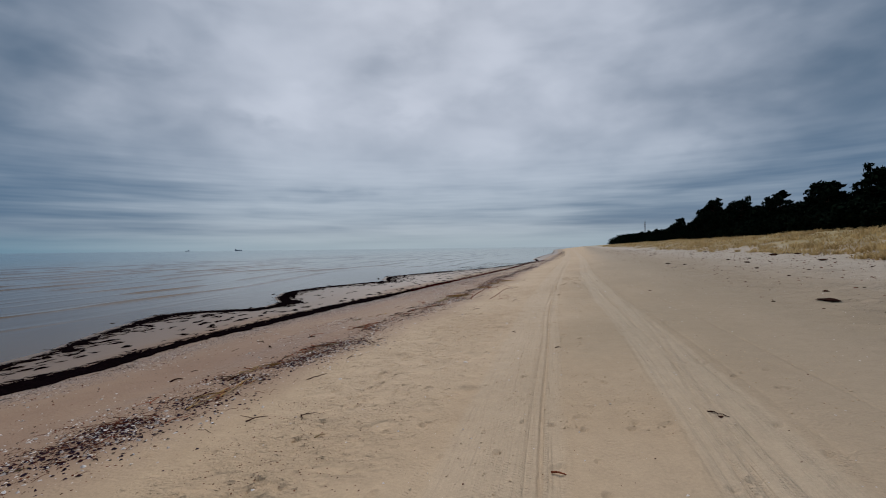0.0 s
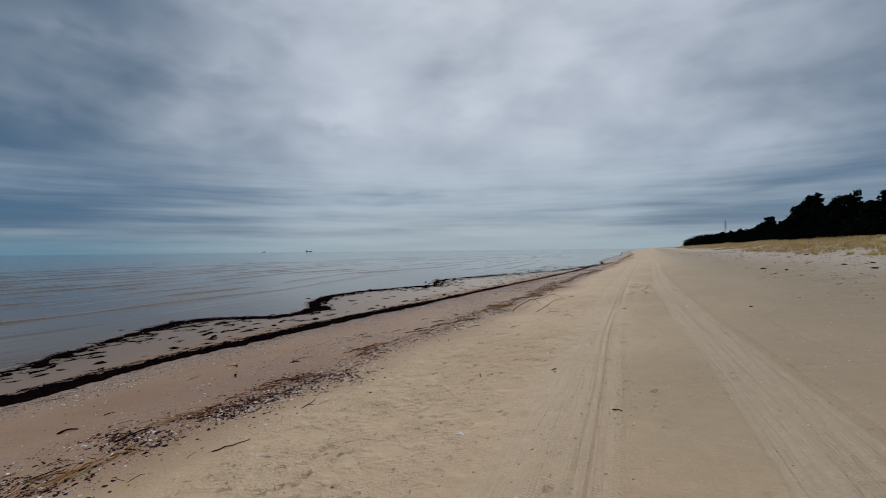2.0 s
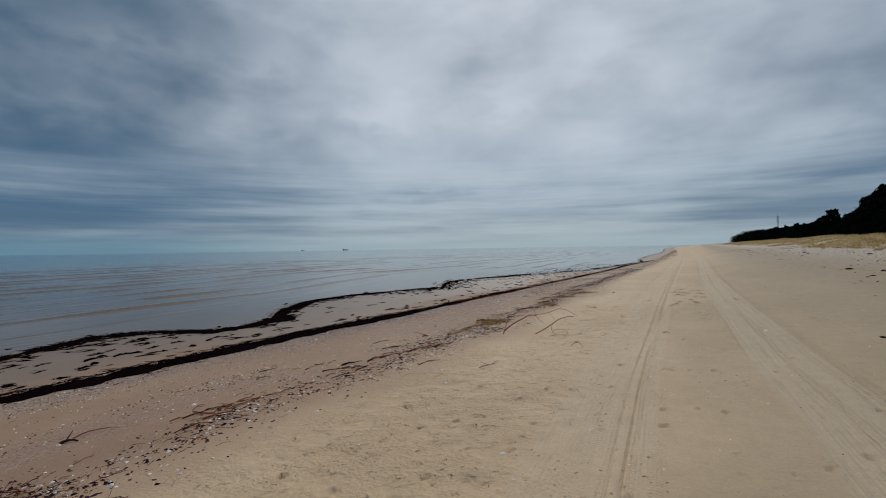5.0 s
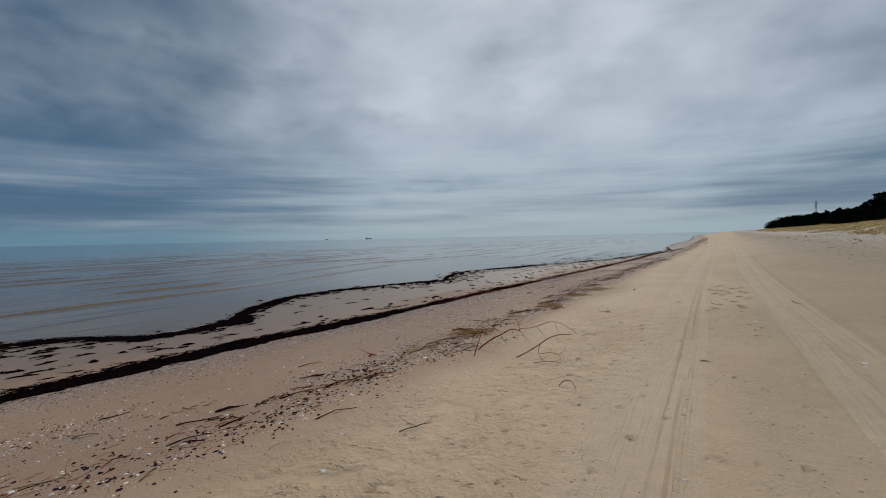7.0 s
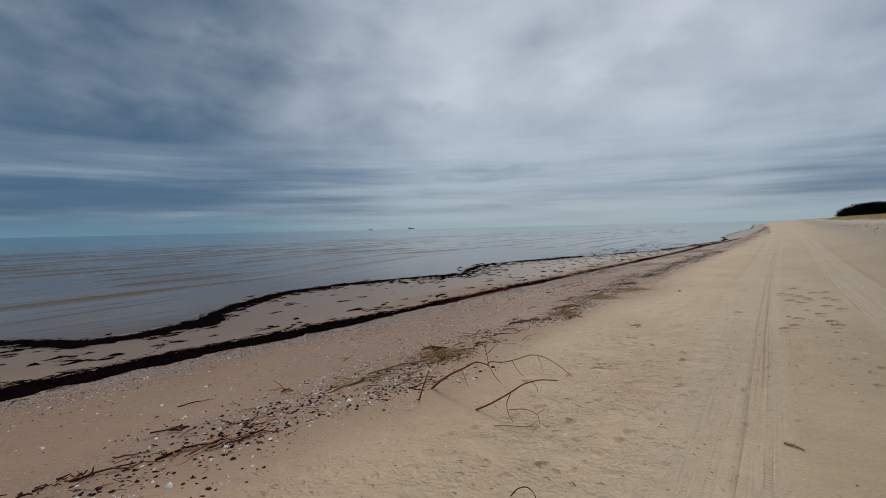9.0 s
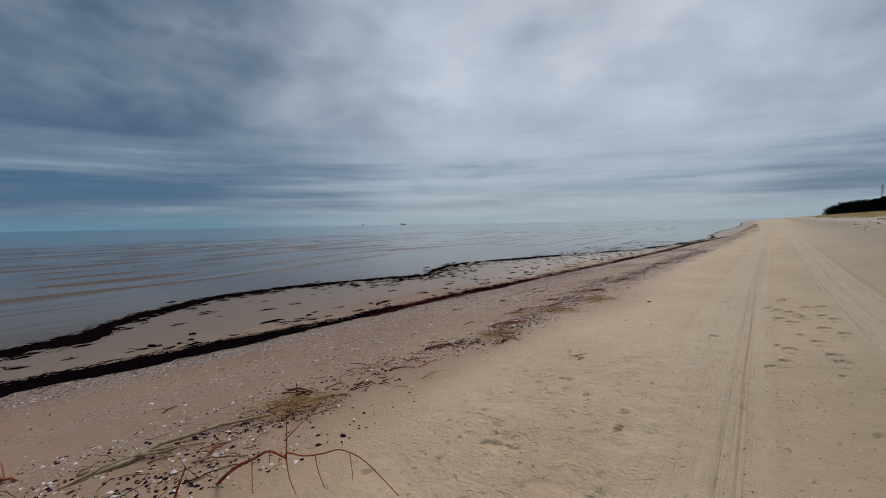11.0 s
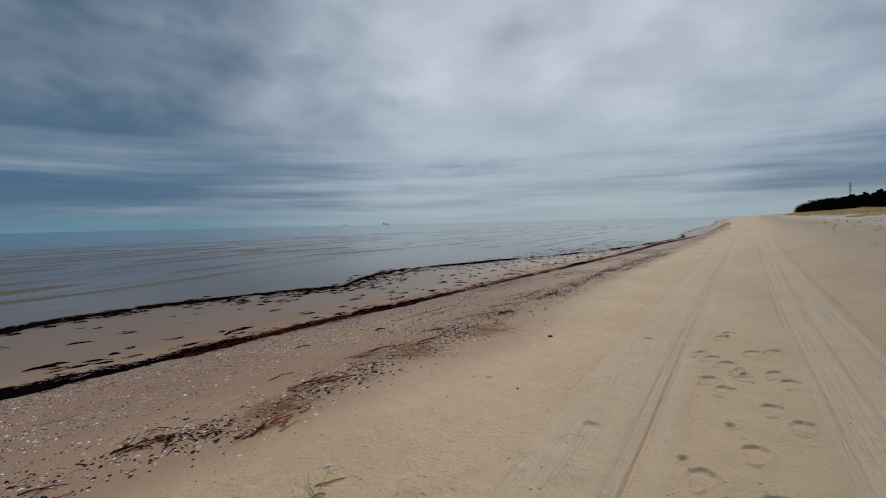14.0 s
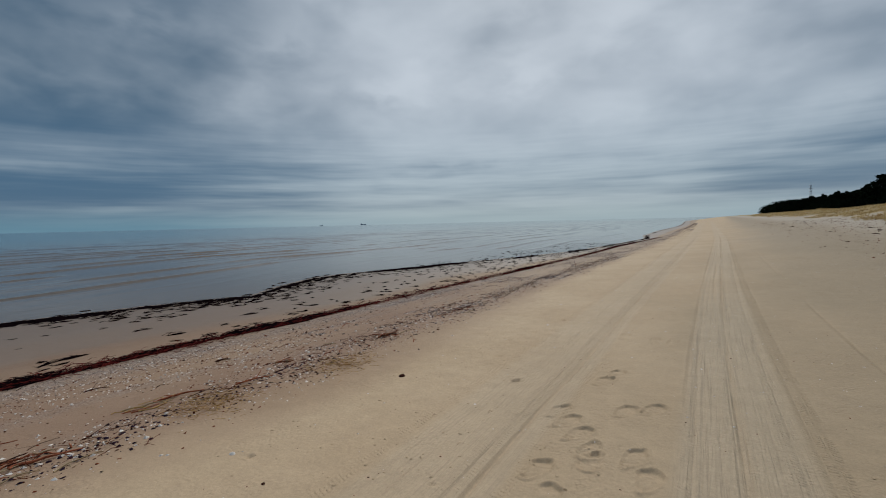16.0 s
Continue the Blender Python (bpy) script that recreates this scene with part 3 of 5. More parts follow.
# ---- ground: one sheet from the sea bed to the dunes and on to the horizon ----
xs = np.concatenate([sorted(grow(-20, 0.2, 1.14, -4900)), np.arange(-20, -10, 0.2), np.arange(-10, -3.6, 0.08), np.arange(-3.6, -1.25, 0.025), np.arange(-1.25, 0.1, 0.015),
                     np.arange(0.1, 2.6, 0.025), np.arange(2.6, 8, 0.10), np.arange(8, 30, 0.3), [30.0], grow(30, 0.3, 1.18, 4900)])
ys = np.concatenate([sorted(grow(-1.0, 0.2, 1.4, -4900)), np.arange(-1.0, 1.5, 0.2), np.arange(1.5, 20, 0.032), np.arange(20, 25.5, 0.0125), np.arange(25.5, 31.5, 0.05), [31.5], grow(31.5, 0.05, 1.04, 4900)])


def sand_attrs(x, y):
    u = shore_u(x, y)
    n = fbm(x * 0.6, y * 0.25, 101, 3)
    wet = np.clip(1 - step(u + 0.9 * n, -11.6, -9.0), 0, 1) * (0.80 + 0.20 * (1 - step(u + n, -14.5, -12)))
    wet = wet * (x < 0)
    damp = (1 - step(u + 0.8 * n, -4.9, -3.2)) * (0.75 + 0.25 * n) * (x < 0) * (1 - 0.55 * step(y, 24, 45))
    shell = (np.exp(-((u + 8.6) / 0.6) ** 2) + 0.40 * band(u, -8.5, -5.0, 0.8) * step(fbm(x * 2.2, y * 0.22, 109, 3), 0.05, 0.4)) * (0.75 + 0.5 * fbm(x * 1.1, y * 0.5, 103, 3))
    shell = np.maximum(shell, 0.6 * step(y, 24, 48) * band(u, -9.4, -4.6, 0.5) * (0.8 + 0.5 * fbm(x * 1.3, y * 0.4, 111, 3)))
    fade = 1 - 0.5 * step(y, 60, 200)
    lx, rx = x - np.interp(y, TRACK_Y, LEFT_X), x - np.interp(y, TRACK_Y, RIGHT_X)
    rolled = fade * (np.maximum(0.75 * band(lx, -0.82, 0.16, 0.06), band(rx, -0.36, 0.42, 0.07))) * (0.75 + 0.35 * fbm(x * 2.5, y * 0.15, 105, 2))
    lx = lx - 0.012 * vnoise(y * 0.5, y * 0, 73)
    lanes = [(lx, -0.98, -0.86, 1.0, 72), (lx, -0.50, -0.26, 0.5, 121), (lx, -0.22, -0.06, 0.7, 122), (lx, -0.02, 0.06, 0.9, 123), (lx, 0.12, 0.24, 0.5, 124),
             (rx, -0.34, -0.24, 0.55, 125), (rx, 0.02, 0.11, 1.0, 126), (rx, 0.27, 0.37, 1.0, 127), (rx, 0.45, 0.57, 0.8, 128), (rx - cross_lane(y), -0.07, 0.07, 1.0, 129)]
    tread = 0.0
    for q, lo, hi, much, seed in lanes:
        tread = np.maximum(tread, much * band(q, lo, hi, 0.02) * step(vnoise(y * 0.22, y * 0 + lo, seed), -0.7, 0.15))
    upper = step(x + 0.8 * n, -0.6, 4.0)
    across = np.where(np.abs(lx) < np.abs(rx), lx, rx + 7.0)
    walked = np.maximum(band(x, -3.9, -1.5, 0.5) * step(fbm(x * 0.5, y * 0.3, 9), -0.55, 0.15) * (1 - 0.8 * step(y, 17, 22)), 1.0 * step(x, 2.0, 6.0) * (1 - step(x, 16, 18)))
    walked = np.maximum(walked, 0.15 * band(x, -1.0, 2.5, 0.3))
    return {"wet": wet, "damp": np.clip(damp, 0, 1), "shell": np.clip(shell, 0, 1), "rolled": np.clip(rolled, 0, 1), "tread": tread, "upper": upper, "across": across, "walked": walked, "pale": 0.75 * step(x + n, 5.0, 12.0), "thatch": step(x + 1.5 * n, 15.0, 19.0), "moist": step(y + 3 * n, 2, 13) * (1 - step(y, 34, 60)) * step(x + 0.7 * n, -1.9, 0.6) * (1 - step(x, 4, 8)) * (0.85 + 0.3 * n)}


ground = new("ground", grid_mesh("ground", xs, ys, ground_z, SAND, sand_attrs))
tagged(ground, "pale sandy beach with wheel tracks and footprints", "beach", kind="structure")


# ---- sea ----
def sea_z(x, y):
    off = edge(y) - x                       # metres from the water's edge
    amp = 0.074 * step(off, 0.6, 9) * (1 - 0.35 * step(off, 20, 60)) * (1 - step(off, 90, 220))
    bend = 2.4 * vnoise(y * 0.05, x * 0.03, 201) + 0.5 * vnoise(y * 0.17, x * 0.06, 202)
    ph = (x + bend + 0.05 * y) / 3.9
    ph2 = (x * 0.97 + 0.22 * y + 1.2 * vnoise(y * 0.1, x * 0.1, 203)) / 1.7
    w = ph - np.floor(ph)
    # steep towards the shore, long behind
    crest = np.exp(-((w - 0.5) / np.where(w > 0.5, 0.040, 0.12)) ** 2)
    n = np.floor(ph)
    gate = step(vnoise(n * 7.31, y * 0.09, 204) + 0.5 * vnoise(n * 3.7, y * 0.4, 205), -0.45, 0.35)
    small = np.power(0.5 + 0.5 * np.cos(2 * math.pi * ph2), 4) * step(vnoise(np.floor(ph2) * 5.1, y * 0.15, 206), -0.2, 0.5)
    return amp * (crest * gate + 0.22 * small - 0.1)


sx = np.concatenate([sorted(grow(-80, 0.2, 1.08, -4900)), np.arange(-80, -45, 0.13), np.arange(-45, -6, 0.07), [-6.0]])
sy = np.concatenate([sorted(grow(0, 0.5, 1.2, -4900)), np.arange(0, 60, 0.6), [60.0], grow(60, 0.6, 1.06, 4900)])
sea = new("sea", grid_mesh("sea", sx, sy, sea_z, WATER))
tagged(sea, "shallow brownish sea with small ripples under cloud", "sea", kind="structure")


# ---- seaweed ----
def weed_strand(seed):
    """A limp ribbon of weed, bent, about 1 long."""
    r = np.random.RandomState(seed)
    n = 4
    a = np.cumsum(r.normal(0, 0.5, n))
    px = np.concatenate([[0], np.cumsum(np.cos(a))]) / n
    py = np.concatenate([[0], np.cumsum(np.sin(a))]) / n
    w = 0.03 * np.array([0.5, 1, 1, 0.8, 0.3])
    pz = np.abs(r.normal(0, 0.05, n + 1))
    v = np.concatenate([np.stack([px - 0.5, py - w, pz], -1), np.stack([px - 0.5, py + w, pz + 0.02], -1)])
    f = np.array([(i, i + 1, i + n + 2, i + n + 1) for i in range(n)])
    return v, f


STRANDS = [weed_strand(k) for k in range(12)]


def clump_mesh(seed, length, width, height, mat, nu=12, nv=6, loose=16):
    """A low heap of weed: an uneven lens-shaped mound with loose strands at its rim."""
    r = np.random.RandomState(seed)
    V, F = [], []
    bend = r.normal(0, 0.18)
    for i in range(nu + 1):
        s = i / nu * 2 - 1
        half = width / 2 * max(0.03, (1 - abs(s) ** 1.7)) * (0.75 + 0.5 * r.rand())
        top = height * max(0.0, (1 - s * s)) * (0.6 + 0.7 * r.rand())
        cy = bend * length * (s * s - 0.4) + r.normal(0, 0.03) * width
        for k in range(nv + 1):
            q = k / nv * 2 - 1
            V.append((s * length / 2, cy + q * half, top * (1 - q * q) * (0.7 + 0.5 * r.rand()) - 0.006 * (abs(q) > 0.9)))
    for i in range(nu):
        for k in range(nv):
            a = i * (nv + 1) + k
            F.append((a, a + nv + 1, a + nv + 2, a + 1))
    n = int(loose * (0.6 + length))
    pl = np.stack([r.uniform(-0.45, 0.45, n) * length, r.normal(0, 0.33, n) * width + bend * length * 0.0, np.full(n, 0.003)], -1)
    pl[:, 1] += bend * length * ((2 * pl[:, 0] / length) ** 2 - 0.4)
    sv, sf = scatter(STRANDS, pl, r.normal(0, 0.5, n), r.uniform(0.08, 0.22, n))
    v, f = join([(np.array(V), np.array(F)), (sv, sf)])
    return mesh_np("seaweed_clump", v, f, mat, smooth=False)


def weed_ribbon(name, ys_, centre, half, height, mat, seed, strands, rag=0.07):
    """A long heap of weed that follows the shore, ragged at both rims."""
    nv = 9
    q = np.linspace(-1, 1, nv)
    c = centre(ys_)
    h = half(ys_)
    Y = np.repeat(ys_[:, None], nv, 1)
    X = c[:, None] + h[:, None] * q[None, :]
    X = X + (rag * vnoise(X * 3, Y * 3, seed) + 0.6 * rag * vnoise(X * 9, Y * 8, seed + 4)) * np.abs(q)[None, :] * np.minimum(1, h / 0.15)[:, None]
    bump = 0.45 + 0.55 * (0.5 + 0.5 * vnoise(X * 5, Y * 4, seed + 1)) + 0.35 * vnoise(X * 14, Y * 12, seed + 2)
    Z = base_z(X, Y) + np.minimum(h * 0.35, height)[:, None] * (1 - q[None, :] ** 2) * bump - 0.012 * (np.abs(q)[None, :] > 0.99)
    Z = np.where(h[:, None] < 0.02, Z - 0.15, Z)
    v = np.stack([X.ravel(), Y.ravel(), Z.ravel()], -1)
    i = (np.arange(len(ys_) - 1)[:, None] * nv + np.arange(nv - 1)[None, :]).ravel()
    f = np.stack([i, i + 1, i + 1 + nv, i + nv], -1)
    r = np.random.RandomState(seed)
    sy_ = r.choice(ys_[h > 0.05], strands)
    hh = half(sy_)
    sx_ = centre(sy_) + hh * r.normal(0, 0.75, strands)
    pz = base_z(sx_, sy_) + np.minimum(hh * 0.35, height) * np.maximum(0, 1 - ((sx_ - centre(sy_)) / hh) ** 2) * 0.9 + 0.003
    sv, sf = scatter(STRANDS, np.stack([sx_, sy_, pz], -1), r.normal(1.5, 0.55, strands), r.uniform(0.07, 0.26, strands))
    v, f = join([(v, f), (sv, sf)])
    ob = new(name, mesh_np(name, v, f, mat, smooth=False))
    return ob


def wrack_half(y):
    near = 0.33 + 0.10 * vnoise(y * 0.5, y * 0, 301) + 0.09 * vnoise(y * 2.3, y * 0, 302) + 0.07 * vnoise(y * 6.1, y * 0, 305)
    thin = 0.15 + 0.15 * vnoise(y * 0.45, y * 0, 303) + 0.10 * vnoise(y * 1.7, y * 0, 304)
    t = step(y, 17, 25)
    return np.maximum(0.0, near * (1 - t) + thin * t) * (1 - step(y, 50, 85))


def edge_half(y):
    base = 0.20 + 0.22 * vnoise(y * 0.42, y * 0, 311) + 0.16 * vnoise(y * 1.9, y * 0, 312) + 0.12 * vnoise(y * 5.3, y * 0, 315)
    lump = 0.16 * np.exp(-((y - 24) / 5.0) ** 2) + 0.40 * np.exp(-((y - 13.9) / 1.0) ** 2) + 0.15 * np.exp(-((y - 18.6) / 1.0) ** 2)
    t = step(y, 26, 34)
    far = 0.20 + 0.34 * vnoise(y * 0.5, y * 0, 313) - 0.12 * step(y, 44, 60)
    base = base + 0.12 * band(y, 16, 25, 1.5) + 0.16 * vnoise(y * 3.1, y * 0, 316)
    return np.maximum(0.0, (base + lump) * (1 - t) + far * t) * (1 - 0.6 * step(y, 90, 130))


wy = np.concatenate([np.arange(-4, 26, 0.05), np.arange(26, 110, 0.12), np.arange(110, 290, 0.6)])
inner = weed_ribbon("seaweed_wrack_line", wy, lambda y: wrack(y) + 0.10 * vnoise(y * 0.4, y * 0, 321), wrack_half, 0.085, WEED, 331, 6500)
tagged(inner, "long dark heap of dried seaweed along the beach", "seaweed", kind="stuff")
outer = weed_ribbon("seaweed_tide_line", wy, lambda y: edge(y) + 0.22 + 0.16 * vnoise(y * 0.6, y * 0, 322) + 0.10 * vnoise(y * 2.7, y * 0, 323), edge_half, 0.045, WEED, 341, 6500, 0.20)
tagged(outer, "black wet seaweed along the edge of the water", "seaweed", kind="stuff")
# reddish dried strands where the wrack line thins out
n = 7000
ry = 21.5 + 55 * rs.rand(n) ** 1.1
rx = wrack(ry) + rs.normal(0.05, 0.20, n)
v, f = scatter(STRANDS, np.stack([rx, ry, base_z(rx, ry) + rs.uniform(0.005, 0.045, n)], -1), rs.normal(1.5, 0.35, n), rs.uniform(0.10, 0.28, n), rs.uniform(-0.3, 0.3, n))
tagged(new("seaweed_strands", mesh_np("seaweed_strands", v, f, WEED_RED, smooth=False)), "reddish brown dried seaweed strands on the wrack line", "seaweed", kind="stuff")

# single clumps on the wet flat between the two lines, and some afloat at the edge
proto_clumps = [clump_mesh(400 + k, 0.55 + 0.1 * (k % 3), 0.13 + 0.03 * (k % 4), 0.03 + 0.006 * (k % 3), WEED) for k in range(8)]
placed = 0
for k in range(900):
    y = float(rs.uniform(4, 46))
    e, w = float(edge(y)), float(wrack(y))
    s = rs.rand() ** (2.6 if y < 17 else 6.0) if rs.rand() < 0.8 else 1 - 0.3 * rs.rand()
    lump = math.exp(-((y - 12.6) / 1.9) ** 2)
    if rs.rand() > 0.22 + 0.8 * lump + 0.35 * (y > 27):
        continue
    x = e + 0.2 + s * (w - e - 0.5) * (0.9 if lump < 0.3 else 0.75)
    if rs.rand() < 0.06:
        x = e - rs.uniform(0.2, 1.0)
    ob = new("seaweed_clump", proto_clumps[k % 8])
    z = max(0.0, float(base_z(np.array([x]), np.array([y]))[0]))
    ob.matrix_world = pose(x, y, z - 0.004, 0, 0, 90 + rs.normal(0, 16)) @ Matrix.Diagonal((0.25 + 0.65 * rs.rand() ** 1.8, rs.uniform(0.5, 1.1), rs.uniform(0.6, 1.0), 1))
    tagged(ob, "dark clump of wet seaweed lying on wet sand", "seaweed", "seaweed clumps on the wet sand")
    placed += 1
    if placed >= 290:
        break


# small flakes of weed near the water, too many to count
flake_v, flake_f = [], []
for k in range(6):
    me = clump_mesh(450 + k, 0.26, 0.075, 0.014, WEED, 6, 3, 5)
    co = np.zeros(len(me.vertices) * 3)
    me.vertices.foreach_get("co", co)
    ix = np.zeros(len(me.loops), int)
    me.loops.foreach_get("vertex_index", ix)
    flake_v.append((co.reshape(-1, 3), ix.reshape(-1, 4)))
    bpy.data.meshes.remove(me)
n = 3000
fy = np.concatenate([rs.uniform(4, 55, 1200), rs.normal(12.6, 1.5, 300), 17 + 50 * rs.rand(1500)])
fe, fw = edge(fy), wrack(fy)
fs_ = np.where(rs.rand(n) < 0.82, rs.rand(n) ** np.where(fy < 17, 2.4, 6.0), 1 - 0.15 * rs.rand(n))
fx_ = np.where(rs.rand(n) < 0.72, fe + np.where(fy > 25, 0.9, 0.45) * np.abs(rs.normal(0, 1, n)), fe + 0.1 + fs_ * (fw - fe - 0.35))
afloat = (fy > 36) & (rs.rand(n) < 0.45)
fx_ = np.where(afloat, -14.5 + (wrack(fy) + 14.0) * rs.rand(n) ** 0.8 + 0.6 * vnoise(fy * 0.4, fy * 0, 318), fx_)
v, f = scatter(flake_v, np.stack([fx_, fy, np.maximum(0.002, base_z(fx_, fy))], -1), rs.normal(1.57, 0.35, n), rs.uniform(0.5, 1.7, n) * np.where(fy > 36, 0.75, 1.0))
tagged(new("seaweed_flakes", mesh_np("seaweed_flakes", v, f, WEED, smooth=False)), "small dark flakes of seaweed on wet sand", "seaweed", kind="stuff")


# ---- shells, mussels and fine litter ----
def shell_proto(seed, rows=2, sides=7, dome=0.35):
    """A small domed, ribbed half shell, about 1 across, with an uneven rim."""
    r = np.random.RandomState(seed)
    V, F = [(0, -0.15, dome)], []
    for j in range(1, rows + 1):
        q = j / rows
        for k in range(sides):
            a = 2 * math.pi * k / sides
            rad = 0.5 * q * (1 + 0.12 * r.normal())
            V.append((rad * math.cos(a), 0.8 * rad * math.sin(a) - 0.15 * (1 - q), dome * (1 - q ** 2)))
    for k in range(sides):
        F.append((0, 1 + k, 1 + (k + 1) % sides))
    F2 = []
    for j in range(rows - 1):
        for k in range(sides):
            a, b = 1 + j * sides + k, 1 + j * sides + (k + 1) % sides
            F2 += [(a, a + sides, b + sides), (a, b + sides, b)]
    return np.array(V), np.array(F + F2)


SHELLS = [shell_proto(k, 1, 6, 0.22 + 0.04 * k) for k in range(6)]
MUSSELS = [(v * np.array([0.5 + 0.06 * k, 1.35 - 0.1 * k, 0.55]), f) for k, (v, f) in enumerate(SHELLS)]


def litter_line(y):
    return np.interp(y, DEBRIS_Y, DEBRIS_X)


def strewn(name, protos, n, sizes, mat, xfun, yr, label, category, seed, lift=0.0):
    r = np.random.RandomState(seed)
    y = r.uniform(yr[0], yr[1], n)
    if xfun is on_line:
        m = int(0.75 * n)
        x = xfun(r, y, n)
        x[:m], y[:m] = in_heaps(r, m)
    elif xfun is over_beach:
        y = r.uniform(yr[0], yr[1], 3 * n)
        x = xfun(r, y, 3 * n)
        keep = r.rand(3 * n) < 0.08 + 0.92 * step(fbm(x * 0.9, y * 0.45, 77), -0.1, 0.5)
        x, y = x[keep][:n], y[keep][:n]
        n = len(x)
    else:
        x = xfun(r, y, n)
    z = ground_z(x, y) + lift
    s = sizes[0] + (sizes[1] - sizes[0]) * r.rand(n) ** 2.2
    v, f = scatter(protos, np.stack([x, y, z], -1), r.uniform(0, 6.28, n), s, r.normal(0, 0.35, n))
    return tagged(new(name, mesh_np(name, v, f, mat, smooth=False)), label, category, kind="stuff")


def heaps(y, seed):
    """How thick the litter lies along the line, from 0 to 1."""
    return step(vnoise(y * 0.55, y * 0, seed) + 0.6 * vnoise(y * 1.7, y * 0, seed + 1), -0.75, 0.55)


def by_wrack(r, y, n):
    return wrack(y) + 0.42 + np.abs(r.normal(0, 0.55, n))


STREAKS = [0.12, 0.2, 0.3, 0.42, 0.5, 0.63, 0.74, 0.86]


def over_beach(r, y, n):
    """Strewn between the two lines, denser along old water marks."""
    w = wrack(y)
    q = np.where(r.rand(n) < 0.55, r.choice(STREAKS, n) + r.normal(0, 0.014, n) + 0.02 * vnoise(y * 0.35, y * 0, 509), r.rand(n))
    return w + 0.4 + (litter_line(y) + 0.6 - w) * q


def on_line(r, y, n):
    return litter_line(y) + r.normal(0, 0.24, n) * (0.6 + heaps(y, 501)) + 0.25 * vnoise(y * 0.8, y * 0, 503)


HEAPS = []
heap_rs = np.random.RandomState(33)
hy = 2.0
while hy < 44:
    HEAPS.append((float(np.interp(hy, DEBRIS_Y, DEBRIS_X)) + heap_rs.normal(0, 0.13), hy, heap_rs.uniform(0.10, 0.30) * (1.35 if hy < 8.5 else 1.0), heap_rs.uniform(0.15, 0.5), heap_rs.uniform(0.25, 1.0), heap_rs.normal(0, 0.3)))
    hy += heap_rs.uniform(0.3, 1.0) * (1 + 0.02 * hy)


def in_heaps(r, n):
    """Places in the heaps of the litter line."""
    H = np.array(HEAPS)
    k = r.choice(len(H), n, p=H[:, 4] * (1 + 2.0 * (H[:, 1] < 8.5)) / (H[:, 4] * (1 + 2.0 * (H[:, 1] < 8.5))).sum())
    b = r.normal(0, 1, n)
    return H[k, 0] + H[k, 2] * r.normal(0, 1, n) + H[k, 5] * H[k, 3] * b, H[k, 1] + H[k, 3] * b


def right_side(r, y, n):
    return r.uniform(-3.2, 10, n)


strewn("shell_hash", SHELLS, 12000, (0.008, 0.036), SHELL_DULL, by_wrack, (2, 34), "band of pale and lilac broken shells", "shells", 601)
strewn("beach_shells", SHELLS, 9500, (0.008, 0.042), SHELL, over_beach, (1, 36), "small white shells strewn over damp sand", "shells", 602)
strewn("line_shells", SHELLS, 2400, (0.012, 0.062), SHELL, on_line, (1, 36), "white shells in the litter line", "shells", 603)
strewn("mussel_litter", MUSSELS, 9500, (0.018, 0.072), MUSSEL, on_line, (1, 36), "blue-black mussel shells in the litter line", "shells", 604)
strewn("dark_crumbs", MUSSELS, 14000, (0.008, 0.046), LITTER, over_beach, (1, 36), "dark crumbs of bark and weed on sand", "litter", 605)
strewn("sparse_shells", SHELLS, 3200, (0.006, 0.030), SHELL, right_side, (1, 40), "tiny white shells scattered over the upper beach", "shells", 606)
strewn("sand_crumbs", MUSSELS, 2600, (0.006, 0.026), LITTER, right_side, (1, 40), "small dark crumbs on the upper beach", "litter", 607)

strewn("bark_crumbs", MUSSELS, 900, (0.006, 0.026), LITTER, lambda r, y, n: -2.75 + 0.45 * r.normal(0, 1, n) - 0.4 * (y - 3.5), (2.6, 4.6), "crumbs of bark and dry weed on sand", "litter", 608)
strewn("upper_crumbs", MUSSELS, 6500, (0.02, 0.15), LITTER, lambda r, y, n: 3.0 + 13 * r.rand(n) ** 0.55, (8, 110), "dark scraps of weed scattered over the upper beach", "litter", 609)

# crumbs of damp sand thrown up by wheels and feet
def lump_proto(seed):
    r = np.random.RandomState(seed)
    ring = [(0.5 * math.cos(a) * r.uniform(0.7, 1.1), 0.42 * math.sin(a) * r.uniform(0.7, 1.1), -0.08) for a in np.arange(6) * math.pi / 3]
    top = [(0.55 * px, 0.55 * py, r.uniform(0.10, 0.18)) for px, py, _ in ring]
    F = []
    for k in range(6):
        j = (k + 1) % 6
        F += [(k, j, 6 + j), (k, 6 + j, 6 + k), (6 + k, 6 + j, 12)]
    return np.array(ring + top + [(0, 0, 0.19)]), np.array(F)


LUMPS = [lump_proto(k) for k in range(5)]


def crumbly(r, y, n):
    """Beside the wheel tracks, and on the trampled strip."""
    kind = r.rand(n)
    near = np.interp(y, TRACK_Y, LEFT_X) + np.where(kind < 0.4, r.uniform(0.1, 1.15, n), np.where(kind < 0.6, r.normal(-0.35, 0.25, n), r.uniform(2.1, 4.5, n)))
    x = np.where(kind < 0.82, near, r.normal(-2.4, 0.6, n))
    return np.where(fbm(x * 0.9, y * 0.6, 131) > -0.05, x, x + 60)


strewn("sand_lumps", LUMPS, 7500, (0.008, 0.042), SAND, crumbly, (2.2, 27), "crumbs of damp sand beside the wheel tracks", "sand", 620)

